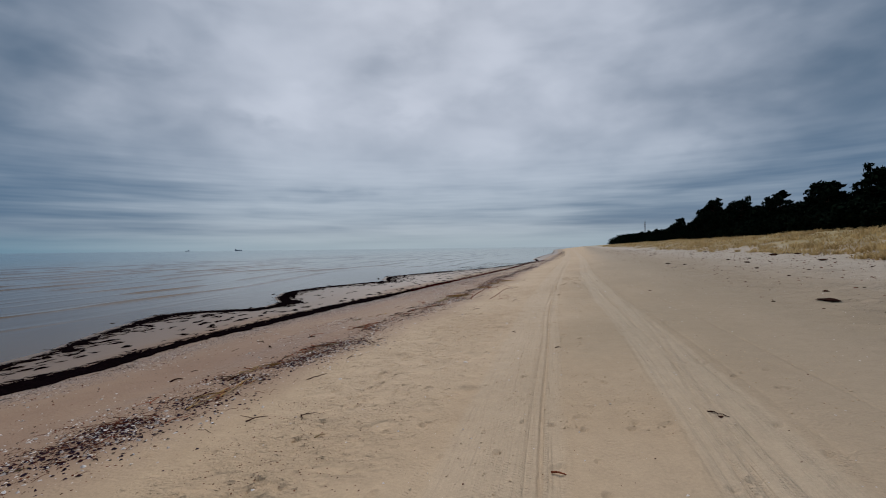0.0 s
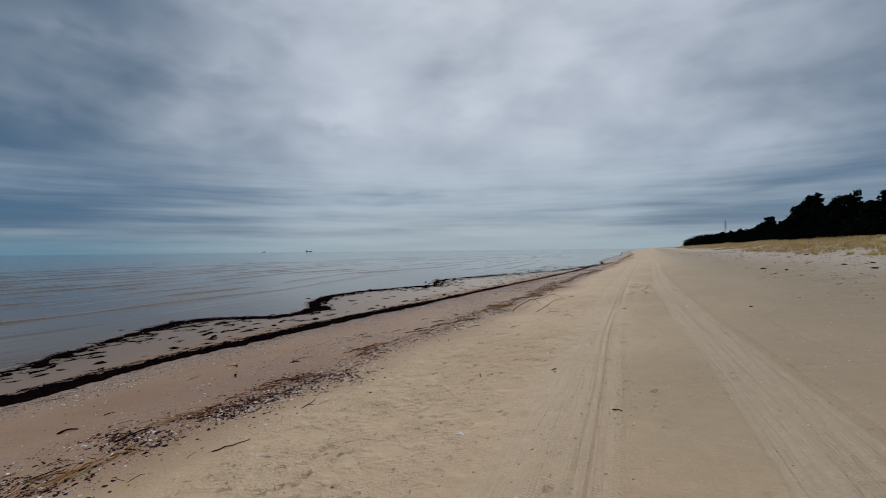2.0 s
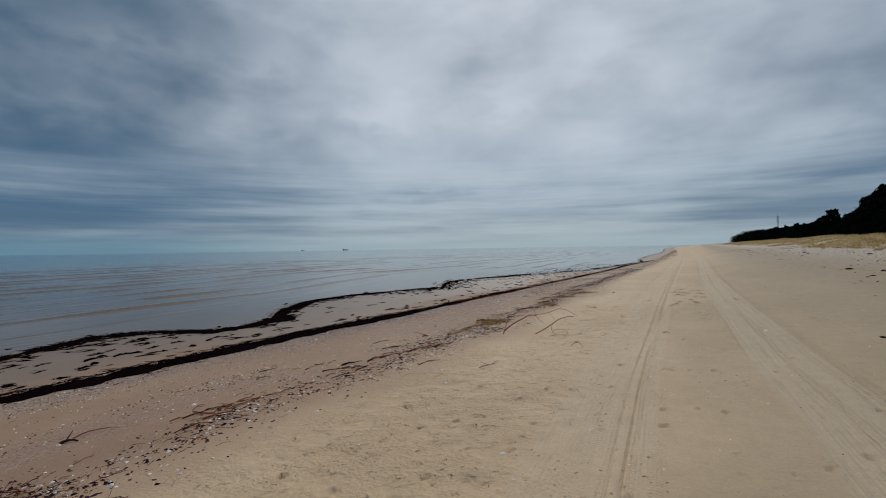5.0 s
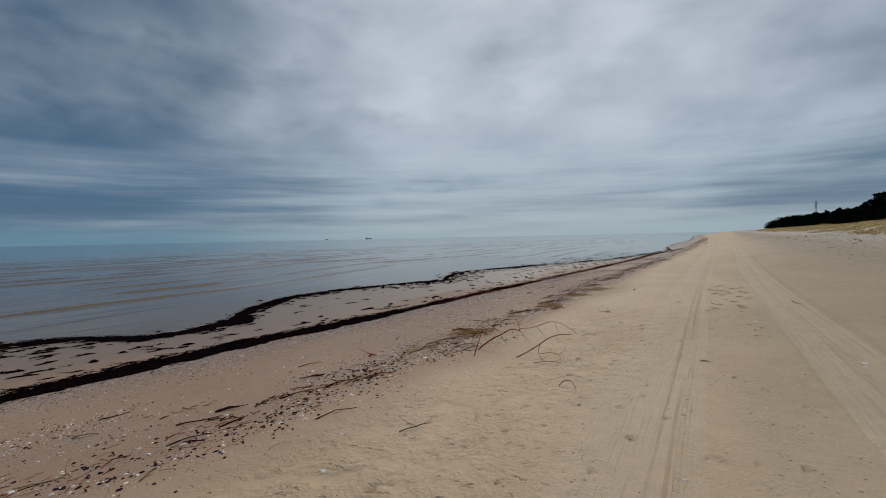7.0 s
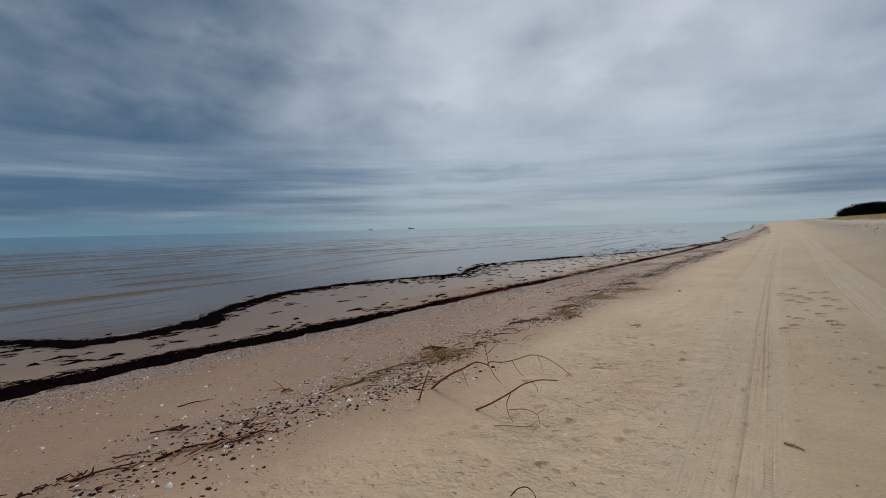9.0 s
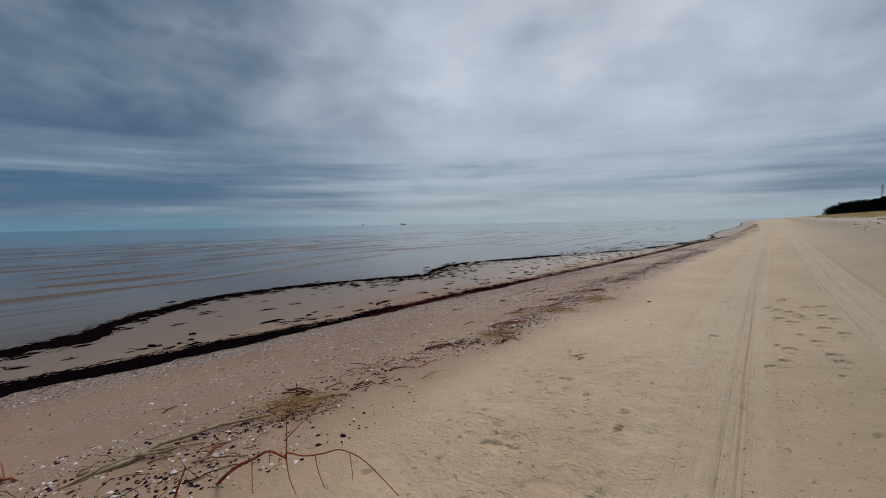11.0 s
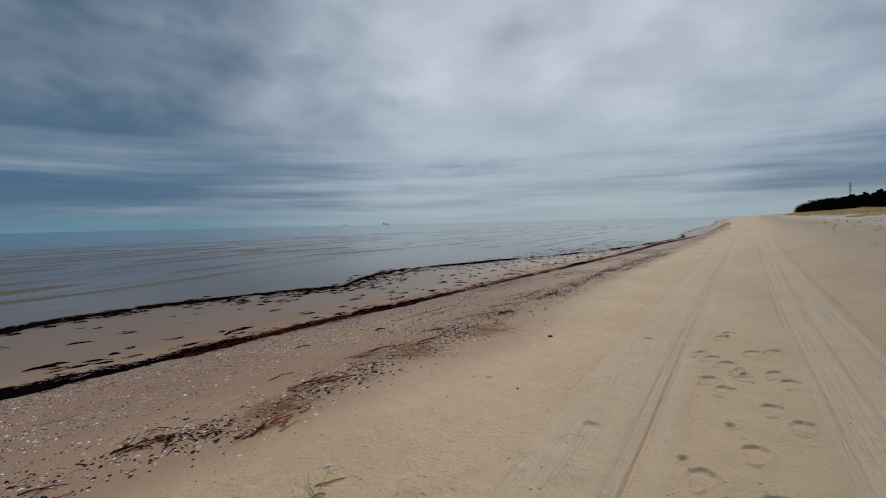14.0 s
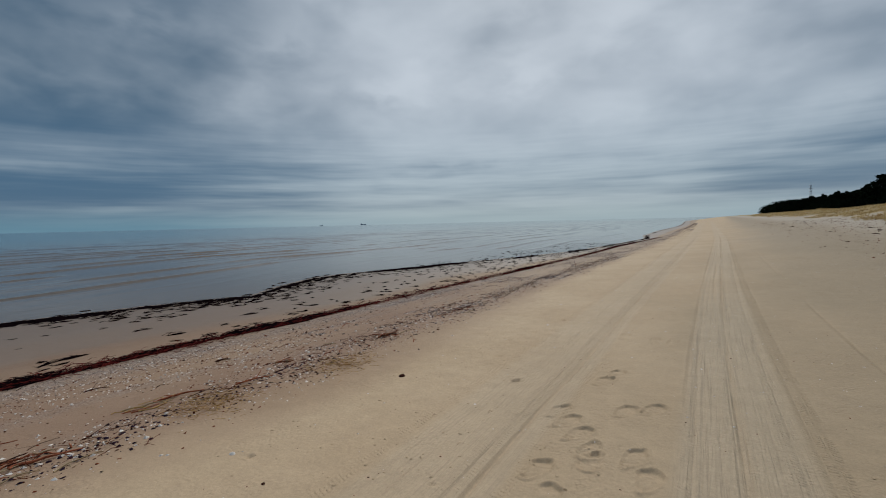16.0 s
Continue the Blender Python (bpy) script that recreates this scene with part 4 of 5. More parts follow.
# the coarser, greyer band farther along the shore
strewn("shore_gravel", SHELLS, 13000, (0.025, 0.08), SHELL_DULL, over_beach, (26, 170), "greyish band of broken shells along the shore", "shells", 610)
strewn("shore_litter", MUSSELS, 5500, (0.02, 0.10), LITTER, over_beach, (24, 170), "dark brown litter of weed and bark along the shore", "litter", 611)
strewn("shore_mussels", MUSSELS, 4500, (0.02, 0.085), LITTER, lambda r, y, n: litter_line(y) - 0.1 + 0.35 * r.normal(0, 1, n), (30, 170), "dark bark and shell litter along the old tide line", "litter", 612)

# larger shells, one by one
big_shell = [mesh_np("shell", *shell_proto(50 + k, 3, 10, 0.3), SHELL) for k in range(4)]
for k in range(90):
    y = float(rs.uniform(3, 30))
    x = float(litter_line(np.array([y]))[0] + rs.normal(-0.5, 1.1)) if k < 78 else float(rs.uniform(-2.5, 1.0))
    ob = new("shell", big_shell[k % 4])
    s = float(rs.uniform(0.035, 0.075))
    ob.matrix_world = pose(x, y, gz(x, y) - 0.003, rs.normal(0, 12), rs.normal(0, 12), rs.uniform(0, 360)) @ Matrix.Diagonal((s, s, s, 1))
    tagged(ob, "white cockle shell half sunk in sand", "shell", "larger shells")

# fine brown strands and straw in heaps on the litter line
n = 6500
ly = rs.uniform(1, 44, n)
keep = rs.rand(n) < 0.25 + 0.75 * heaps(ly, 501)
ly = ly[keep]
n = len(ly)
lx = on_line(rs, ly, n)
lx[:int(0.8 * n)], ly[:int(0.8 * n)] = in_heaps(rs, int(0.8 * n))
v, f = scatter([(a * np.array([1, 0.30, 1]), b) for a, b in STRANDS], np.stack([lx, ly, ground_z(lx, ly) + rs.uniform(0.003, 0.03, n)], -1), rs.normal(1.5, 0.8, n), 0.03 + 0.20 * rs.rand(n) ** 2.2, rs.uniform(-0.35, 0.35, n))
tagged(new("litter_strands", mesh_np("litter_strands", v, f, LITTER, smooth=False)), "brown strands of weed and bark in the litter line", "litter", kind="stuff")
MATS = [(-4.55, 22.9, 0.36, 0.24), (-4.9, 16.9, 0.30, 0.22), (-4.55, 20.6, 0.3, 0.25), (-4.2, 24.6, 0.35, 0.25), (-4.70, 16.95, 0.30, 0.22)]
pl = []
for mx, my, sx_, sy_ in MATS:
    k = 520
    px, py = mx + sx_ * rs.normal(0, 0.6, k), my + sy_ * 1.6 * rs.normal(0, 0.6, k)
    pl.append(np.stack([px, py, ground_z(px, py) + rs.uniform(0.002, 0.03, k)], -1))
pl = np.concatenate(pl)
v, f = scatter([(a * np.array([1, 0.35, 1]), b) for a, b in STRANDS], pl, rs.uniform(0, 6.28, len(pl)), rs.uniform(0.05, 0.16, len(pl)), rs.uniform(-0.9, 0.9, len(pl)))
tagged(new("straw_litter", mesh_np("straw_litter", v, f, STRAW, smooth=False)), "mats of straw-coloured fibres on sand", "litter", kind="stuff")


# ---- driftwood ----
def bent(p0, p1, sag=0.0, lift=0.0, n=7, wob=0.03, seed=0):
    """Points of a crooked stick that lies on the sand from p0 to p1."""
    r = np.random.RandomState(seed)
    a, b = np.array(p0, float), np.array(p1, float)
    d = b - a
    side = np.array([-d[1], d[0]])
    L = np.hypot(*d)
    out = []
    for i in range(n):
        q = i / (n - 1)
        p = a + d * q + side * (sag * math.sin(math.pi * q)) + side / L * r.normal(0, wob * L) * (0 < i < n - 1)
        out.append((p[0], p[1], gz(p[0], p[1]) + lift * math.sin(math.pi * q) + 0.008))
    return out


def taper(n, r0, r1):
    return [r0 + (r1 - r0) * i / (n - 1) for i in range(n)]


def stick(name, p0, p1, radius, mat, label, category, sag=0.0, lift=0.0, seed=0, twigs=0, group=""):
    pts = bent(p0, p1, sag, lift, seed=seed)
    pieces = [tube(pts, taper(7, radius, radius * 0.45), 6)]
    r = np.random.RandomState(seed + 5)
    for k in range(twigs):
        b = np.array(pts[2 + k % 4])
        ang = r.uniform(0, 6.28)
        L = r.uniform(0.12, 0.3)
        tip = b + np.array([math.cos(ang) * L, math.sin(ang) * L, 0.02 + 0.05 * r.rand()])
        midp = (b + tip) / 2 + r.normal(0, 0.015, 3)
        pieces.append(tube([b, midp, tip], [radius * 0.5, radius * 0.35, radius * 0.2], 5))
    v, f = join(pieces)
    v[:, 2] -= 0.004
    return tagged(new(name, mesh_np(name, v, f, mat)), label, category, group)


def rounded(pts, per=3):
    """A smooth line through the points."""
    P = [Vector(p) for p in pts]
    P = [2 * P[0] - P[1]] + P + [2 * P[-1] - P[-2]]
    out = []
    for k in range(1, len(P) - 2):
        a, b, c, d = P[k - 1:k + 3]
        for j in range(per):
            q = j / per
            out.append(0.5 * (2 * b + (c - a) * q + (2 * a - 5 * b + 4 * c - d) * q * q + (3 * b - a - 3 * c + d) * q ** 3))
    return out + [P[-2]]


def branch(name, limbs, mat, label):
    """A fallen branch: a main limb and side limbs as parts of one thing. limbs: part name, points of the plan with heights, radii."""
    root = new(name)
    x0, y0 = limbs[0][1][0][:2]
    root.location = (x0, y0, gz(x0, y0))
    tagged(root, label, "branch")
    for pname, pts, r0, r1 in limbs:
        P = rounded([(x - x0, y - y0, gz(x, y) + h + 0.006 - root.location.z) for x, y, h in pts])
        v, f = tube(P, taper(len(P), 0.52 * r0, 0.50 * r1), 7)
        ob = part(pname, mesh_np(pname, v, f, mat), root)
        if pname == "limb":
            main = ob
        elif pname == "twig":
            ob.parent = main
    return root


branch("driftwood_branch", [
    ("limb", [(-4.01, 15.78, -0.02), (-3.88, 15.80, 0.09), (-3.74, 15.82, 0.18), (-3.58, 15.84, 0.26), (-3.44, 15.86, 0.33), (-3.31, 15.90, 0.30)], 0.026, 0.014),
    ("side_limb", [(-3.33, 15.90, 0.30), (-3.29, 15.90, 0.34), (-3.15, 15.92, 0.35), (-2.98, 15.94, 0.40), (-2.85, 15.96, 0.45), (-2.70, 15.98, 0.43), (-2.57, 16.00, 0.36), (-2.45, 16.02, 0.27)], 0.011, 0.005),
    ("twig", [(-3.31, 15.90, 0.30), (-3.36, 15.94, 0.40), (-3.42, 15.98, 0.50)], 0.010, 0.005),
    ("twig", [(-3.36, 15.94, 0.40), (-3.30, 15.98, 0.47), (-3.24, 16.0, 0.53)], 0.007, 0.004),
    ("twig", [(-3.31, 15.90, 0.30), (-3.22, 15.86, 0.22), (-3.12, 15.84, 0.15)], 0.008, 0.004),
    ("twig", [(-3.62, 15.84, 0.24), (-3.55, 15.80, 0.17), (-3.48, 15.76, 0.09)], 0.007, 0.004),
    ("twig", [(-3.05, 15.93, 0.38), (-2.98, 15.90, 0.31), (-2.90, 15.88, 0.25)], 0.006, 0.004),
    ("twig", [(-2.78, 15.97, 0.44), (-2.74, 15.95, 0.38), (-2.72, 15.94, 0.31)], 0.005, 0.003),
    ("twig", [(-3.44, 15.86, 0.33), (-3.40, 15.84, 0.27)], 0.006, 0.004),
], WOOD_RED, "fallen red-brown branch arching over the sand")
branch("driftwood_branch", [
    ("limb", [(-3.19, 15.48, 0.0), (-3.07, 15.50, 0.06), (-2.94, 15.53, 0.14), (-2.82, 15.55, 0.22), (-2.72, 15.57, 0.29), (-2.60, 15.62, 0.33), (-2.52, 15.65, 0.335), (-2.44, 15.67, 0.33)], 0.017, 0.008),
    ("twig", [(-2.84, 15.54, 0.20), (-2.86, 15.50, 0.12), (-2.82, 15.45, 0.05), (-2.74, 15.40, 0.0)], 0.009, 0.005),
    ("twig", [(-2.80, 15.43, 0.09), (-2.66, 15.46, 0.11), (-2.56, 15.50, 0.07), (-2.53, 15.49, 0.0)], 0.007, 0.004),
    ("twig", [(-2.56, 15.50, 0.07), (-2.50, 15.54, 0.12)], 0.005, 0.003),
    ("twig", [(-2.66, 15.60, 0.31), (-2.60, 15.58, 0.28), (-2.59, 15.57, 0.23)], 0.006, 0.003),
    ("twig", [(-3.02, 15.51, 0.09), (-2.96, 15.49, 0.05)], 0.006, 0.003),
    ("twig", [(-2.84, 15.25, 0.0), (-2.70, 15.27, 0.03), (-2.56, 15.33, 0.03), (-2.53, 15.45, 0.04)], 0.007, 0.004),
], WOOD_RED, "thin reddish fallen branch with side twigs on sand")
branch("driftwood_branch", [
    ("limb", [(-2.20, 14.42, 0.0), (-2.17, 14.45, 0.04), (-2.11, 14.47, 0.06), (-2.05, 14.45, 0.04), (-2.00, 14.40, 0.0)], 0.008, 0.005),
], WOOD_DARK, "small bent twig arching out of the sand")
branch("driftwood_branch", [
    ("limb", [(-3.88, 15.42, -0.04), (-3.84, 15.45, 0.12), (-3.79, 15.50, 0.30)], 0.020, 0.012),
], WOOD_RED, "short red-brown branch stuck upright in the sand")
# bundles of washed-up reed and bark strips
BUNDLES = [((-4.91, 20.96), (-4.84, 21.63), 0, 22), ((-4.16, 20.01), (-4.21, 20.66), 0, 22), ((-5.08, 19.39), (-4.72, 19.89), 1, 16), ((-5.33, 22.23), (-5.28, 22.99), 2, 18), ((-5.31, 24.18), (-5.13, 24.57), 0, 14),
           ((-4.84, 13.31), (-4.52, 14.25), 0, 13), ((-5.54, 13.56), (-4.95, 14.09), 1, 6), ((-5.21, 12.64), (-5.09, 12.98), 1, 12), ((-5.30, 11.80), (-4.90, 12.35), 1, 13), ((-6.12, 11.74), (-5.85, 12.30), 2, 7),
           ((-5.40, 9.60), (-5.10, 10.40), 0, 18), ((-5.30, 7.40), (-4.90, 8.20), 0, 20), ((-5.30, 5.50), (-5.05, 6.40), 2, 18), ((-5.20, 6.85), (-5.05, 7.40), 0, 12), ((-4.60, 4.00), (-4.72, 5.50), 2, 18), ((-4.75, 17.5), (-4.5, 17.9), 1, 12), ((-4.85, 25.9), (-4.75, 26.6), 0, 14), ((-4.95, 28.6), (-4.8, 29.4), 1, 14)]
bundle_rs = np.random.RandomState(71)
for (ax, ay), (bx, by), kind_, count in BUNDLES:
    root = new("reed_bundle")
    cx, cy = (ax + bx) / 2, (ay + by) / 2
    root.location = (cx, cy, gz(cx, cy))
    tagged(root, ("red-brown", "dark brown", "straw-coloured")[kind_] + " bundle of washed-up reed stems on sand", "reed bundle", "reed bundles of the litter line")
    L, head = math.hypot(bx - ax, by - ay), math.atan2(by - ay, bx - ax)
    for k in range(count):
        a = head + float(bundle_rs.normal(0, 0.24)) if k % 4 else head + float(bundle_rs.normal(0, 0.9))
        half = 0.5 * L * float(bundle_rs.uniform(0.10, 0.42)) * (1 if k % 5 else 0.6)
        u, w = float(bundle_rs.normal(0, 0.27)) * L, float(bundle_rs.normal(0, 0.075))
        px, py = cx + u * math.cos(head) - w * math.sin(head), cy + u * math.sin(head) + w * math.cos(head)
        pts = []
        for q in (-1, -0.35, 0.3, 1):
            x, y = px + q * half * math.cos(a), py + q * half * math.sin(a) + float(bundle_rs.normal(0, 0.008))
            pts.append((x - cx, y - cy, gz(x, y) - root.location.z + 0.006 + 0.035 * float(bundle_rs.rand()) * (1 - abs(w) * 4)))
        rad = float(bundle_rs.uniform(0.004, 0.010))
        mat = ((WOOD_RED, WOOD_RED, WOOD_DARK, WOOD_PALE), (WOOD_DARK, WOOD_RED, WOOD_DARK, WOOD_DARK), (STRAW, WOOD_PALE, WOOD_RED, STRAW))[kind_][k % 4]
        v, f = tube(pts, taper(4, rad, 0.6 * rad), 5)
        part("stem", mesh_np("stem", v, f, mat), root)
# pale reed stalks washed up side by side
for k, (a, b, r0) in enumerate([((-5.02, 15.30), (-4.82, 16.72), 0.022), ((-5.10, 15.25), (-4.92, 15.95), 0.018), ((-4.98, 15.10), (-4.80, 16.05), 0.014), ((-5.15, 15.45), (-4.86, 15.80), 0.010)]):
    stick("reed_stalk", a, b, r0, WOOD_PALE, "pale dry reed stalk lying on the litter line", "reed", 0.05 * (-1) ** k, 0.04, 760 + k, k % 2, "pale reed stalks")

STICKS = [((-5.39, 17.23), (-5.05, 17.34), 0.024, 0), ((-5.36, 17.14), (-5.08, 17.22), 0.018, 0),
          ((-4.62, 16.05), (-4.42, 15.85), 0.020, 0), ((-6.49, 7.86), (-6.24, 7.66), 0.030, 1), ((-6.9, 8.2), (-7.15, 8.45), 0.020, 1),
          ((-5.1, 5.1), (-5.25, 5.9), 0.018, 1), ((-6.3, 5.2), (-6.15, 5.55), 0.022, 1), ((-3.6, 3.8), (-3.3, 4.15), 0.012, 1), ((-3.05, 4.2), (-2.85, 3.95), 0.010, 1),
          ((-2.46, 3.52), (-2.45, 3.85), 0.016, 2), ((-6.1, 8.6), (-5.9, 8.85), 0.026, 1), ((-5.2, 9.5), (-5.0, 10.1), 0.018, 0), ((-5.15, 9.3), (-4.85, 9.75), 0.014, 0),
          ((-5.5, 12.1), (-5.35, 12.6), 0.026, 1), ((-6.3, 11.0), (-6.05, 11.45), 0.020, 2), ((-4.6, 11.3), (-4.35, 10.95), 0.014, 2),
          ((-4.2, 12.3), (-3.9, 13.2), 0.010, 1), ((-3.2, 12.5), (-2.9, 13.1), 0.008, 1), ((-4.95, 13.1), (-4.7, 14.0), 0.020, 1), ((-5.2, 12.6), (-4.9, 13.5), 0.014, 1),
          ((-5.6, 14.8), (-5.4, 15.0), 0.020, 0), ((-6.3, 13.8), (-6.0, 14.5), 0.010, 1), ((-5.2, 17.1), (-4.9, 17.3), 0.022, 1), ((-5.3, 17.3), (-5.05, 17.15), 0.020, 1),
          ((-4.8, 18.1), (-4.5, 18.6), 0.014, 1), ((-5.1, 19.2), (-4.9, 19.6), 0.018, 1), ((-2.87, 19.66), (-2.80, 19.86), 0.018, 2), ((-4.9, 21.1), (-4.5, 22.0), 0.022, 0),
          ((-5.45, 22.5), (-5.1, 23.4), 0.022, 0), ((-5.0, 23.2), (-4.7, 24.1), 0.018, 0), ((-6.6, 24.0), (-6.45, 24.4), 0.028, 1), ((-7.0, 22.4), (-6.8, 22.9), 0.014, 1)]
for k, (a, b, r, m) in enumerate(STICKS):
    mat, tint = ((WOOD_RED, "red-brown"), (WOOD_DARK, "dark"), (WOOD_PALE, "bleached"))[m]
    mx, my = (a[0] + b[0]) / 2, (a[1] + b[1]) / 2
    if k > 2:
        a, b = (mx + 0.5 * (a[0] - mx), my + 0.5 * (a[1] - my)), (mx + 0.5 * (b[0] - mx), my + 0.5 * (b[1] - my))
    stick("driftwood_stick", a, b, 0.65 * r, mat, tint + " driftwood stick lying on sand", "stick", 0.06 * (-1) ** k, 0.02, 700 + k, k % 3, "driftwood sticks")
# chips of bark and a stick on the open sand by the wheel tracks
for k, (a, b, r, tint, mat) in enumerate([((-0.24, 3.34), (-0.13, 3.30), 0.016, "red-brown", WOOD_RED), ((-0.46, 7.60), (-0.36, 7.52), 0.014, "dark", WOOD_DARK), ((1.10, 4.66), (1.24, 4.52), 0.012, "dark", WOOD_DARK),
                                          ((0.60, 21.9), (0.70, 21.3), 0.014, "dark", WOOD_DARK), ((-0.87, 16.05), (-0.76, 15.96), 0.016, "bleached", WOOD_PALE), ((-2.31, 8.56), (-2.24, 8.40), 0.010, "dark", WOOD_DARK),
                                          ((-1.40, 9.05), (-1.31, 8.88), 0.010, "dark", WOOD_DARK), ((-2.97, 19.84), (-2.86, 20.02), 0.014, "bleached", WOOD_PALE)]):
    stick("bark_chip", a, b, 0.6 * r, mat, tint + " chip of bark lying on bare sand", "bark chip", 0.05 * (-1) ** k, 0.01, 1200 + k, 0, "bark chips on the open sand")
# smaller sticks and reed stems along the litter line
for k in range(150):
    y = float(rs.uniform(2, 36))
    if rs.rand() > 0.25 + 0.75 * heaps(np.array([y]), 501)[0]:
        y = float(rs.uniform(9, 30))
    x = float(litter_line(np.array([y]))[0] + rs.normal(0, 0.35)) if k % 5 else float(rs.uniform(-8, -4.5))
    L, a = float(0.08 + 0.34 * rs.rand() ** 1.5), float(rs.normal(1.5, 0.55))
    mat, tint = ((WOOD_RED, "red-brown"), (WOOD_DARK, "dark"), (WOOD_PALE, "pale reed-like"))[int(rs.choice(3, p=[0.4, 0.42, 0.18]))]
    stick("twig", (x, y), (x + L * math.cos(a), y + L * math.sin(a)), float(rs.uniform(0.003, 0.008)), mat, tint + " twig in the litter line", "twig", float(rs.normal(0, 0.08)), float(rs.uniform(0, 0.03)), 900 + k, k % 2, "twigs of the litter line")

# clods of sand and weed on the upper beach
def clod_mesh(seed):
    r = np.random.RandomState(seed)
    bm = bmesh.new()
    bmesh.ops.create_icosphere(bm, subdivisions=2, radius=0.5)
    for q in bm.verts:
        q.co *= 0.8 + 0.5 * noise.noise(q.co * 3 + Vector((seed, 0, 0)))
        q.co.z *= 0.45
        q.co += Vector(r.normal(0, 0.02, 3))
    me = bpy.data.meshes.new("clod")
    bm.to_mesh(me)
    bm.free()
    me.materials.append(WOOD_DARK)
    for p in me.polygons:
        p.use_smooth = False
    return me


clods = [clod_mesh(k) for k in range(5)]
CLODS = [(13.0, 36.9, 0.5), (13.9, 35.6, 0.4), (11.6, 27.0, 0.42), (12.3, 27.5, 0.2), (5.07, 11.57, 0.27), (4.12, 11.75, 0.10), (2.07, 15.6, 0.10), (1.18, 4.55, 0.06), (-3.09, 24.45, 0.10), (-2.54, 22.15, 0.035), (1.64, 24.7, 0.05), (-1.36, 9.1, 0.05)]
for k, (x, y, s) in enumerate(CLODS):
    ob = new("clod", clods[k % 5])
    ob.matrix_world = pose(x, y, gz(x, y) + 0.08 * s, 0, 0, 20 + 37 * k) @ Matrix.Diagonal((s * 1.6 if s > 0.2 else s, s, s * 0.7, 1))
    tagged(ob, "dark clod of weed and bark on sand", "clod", "clods on the upper beach")
for k in range(200):
    y = float(rs.uniform(12, 110))
    x = float(rs.uniform(4.5, 15))
    s = float(0.05 + 0.30 * rs.rand() ** 3)
    ob = new("clod", clods[k % 5])
    ob.matrix_world = pose(x, y, gz(x, y) + 0.08 * s, 0, 0, rs.uniform(0, 360)) @ Matrix.Diagonal((s * rs.uniform(1, 2), s, s * 0.8, 1))
    tagged(ob, "dark clod of weed and bark on sand", "clod", "clods on the upper beach")


# ---- dune grass ----
def tuft_arrays(seed, blades, height, spread):
    """A tussock of dry, arching blades."""
    r = np.random.RandomState(seed)
    V, F = [], []
    for k in range(blades):
        a = r.uniform(0, 6.28)
        rad = spread * 0.35 * math.sqrt(r.rand())
        bx, by = rad * math.cos(a), rad * math.sin(a)
        a2 = a + r.normal(0, 0.5)
        h = height * r.uniform(0.55, 1.1)
        lean = r.uniform(0.3, 1.1) * h * (1.0 if blades > 20 else 1.7)
        w = (0.014 if blades > 20 else 0.030) * (1 + height)
        px, py = -math.sin(a2) * w, math.cos(a2) * w
        n0 = len(V)
        for q in (0.0, 0.55, 1.0):
            ox, oy = lean * q * q * math.cos(a2) + 0.25 * h * q * q, lean * q * q * math.sin(a2)
            z = h * (q - 0.22 * q * q * (lean / h))
            ww = 1 - 0.75 * q
            V += [(bx + ox - px * ww, by + oy - py * ww, z - 0.03 * (q == 0)), (bx + ox + px * ww, by + oy + py * ww, z - 0.03 * (q == 0))]
        F += [(n0, n0 + 1, n0 + 3, n0 + 2), (n0 + 2, n0 + 3, n0 + 5, n0 + 4)]
    return np.array(V), np.array(F)


TUFTS = [tuft_arrays(40 + k, 9, 0.20 + 0.03 * k, 1.1) for k in range(6)]
n = 21000
gy = 24 + 420 * rs.rand(n) ** 1.5
gx = 14.2 + 24 * rs.rand(n) ** 1.1 + 1.2 * vnoise(gy * 0.12, gy * 0, 801)
dens = fbm(gx * 0.22, gy * 0.12, 803, 3)
keep = dens + 0.8 * step(gx, 13.5, 19.5) > 0.35 * rs.rand(n) + 0.08
gx, gy = gx[keep], gy[keep]
n = len(gx)
v, f = scatter(TUFTS, np.stack([gx, gy, ground_z(gx, gy)], -1), rs.normal(0, 0.9, n), 0.55 + 1.15 * rs.rand(n) ** 2)
tagged(new("dune_grass", mesh_np("dune_grass", v, f, GRASS, smooth=False)), "dry straw-yellow grass covering the dune", "grass", kind="stuff")
near_tufts = [mesh_np("grass_tuft", *tuft_arrays(60 + k, 90, 0.34 + 0.05 * k, 1.0), GRASS, smooth=False) for k in range(4)]
for k in range(46):
    y = float(rs.uniform(26, 90))
    x = float(13.2 + 3.5 * rs.rand() + 0.8 * math.sin(y * 0.2)) if k else 16.8
    y = y if k else 40.5
    ob = new("grass_tuft", near_tufts[k % 4])
    s = float(rs.uniform(0.5, 0.95)) if k else 1.5
    ob.matrix_world = pose(x, y, gz(x, y), 0, 0, rs.uniform(-40, 40)) @ Matrix.Diagonal((s, s, s, 1))
    tagged(ob, "tuft of dry yellow dune grass at the dune foot", "grass tuft", "grass tufts at the dune foot")


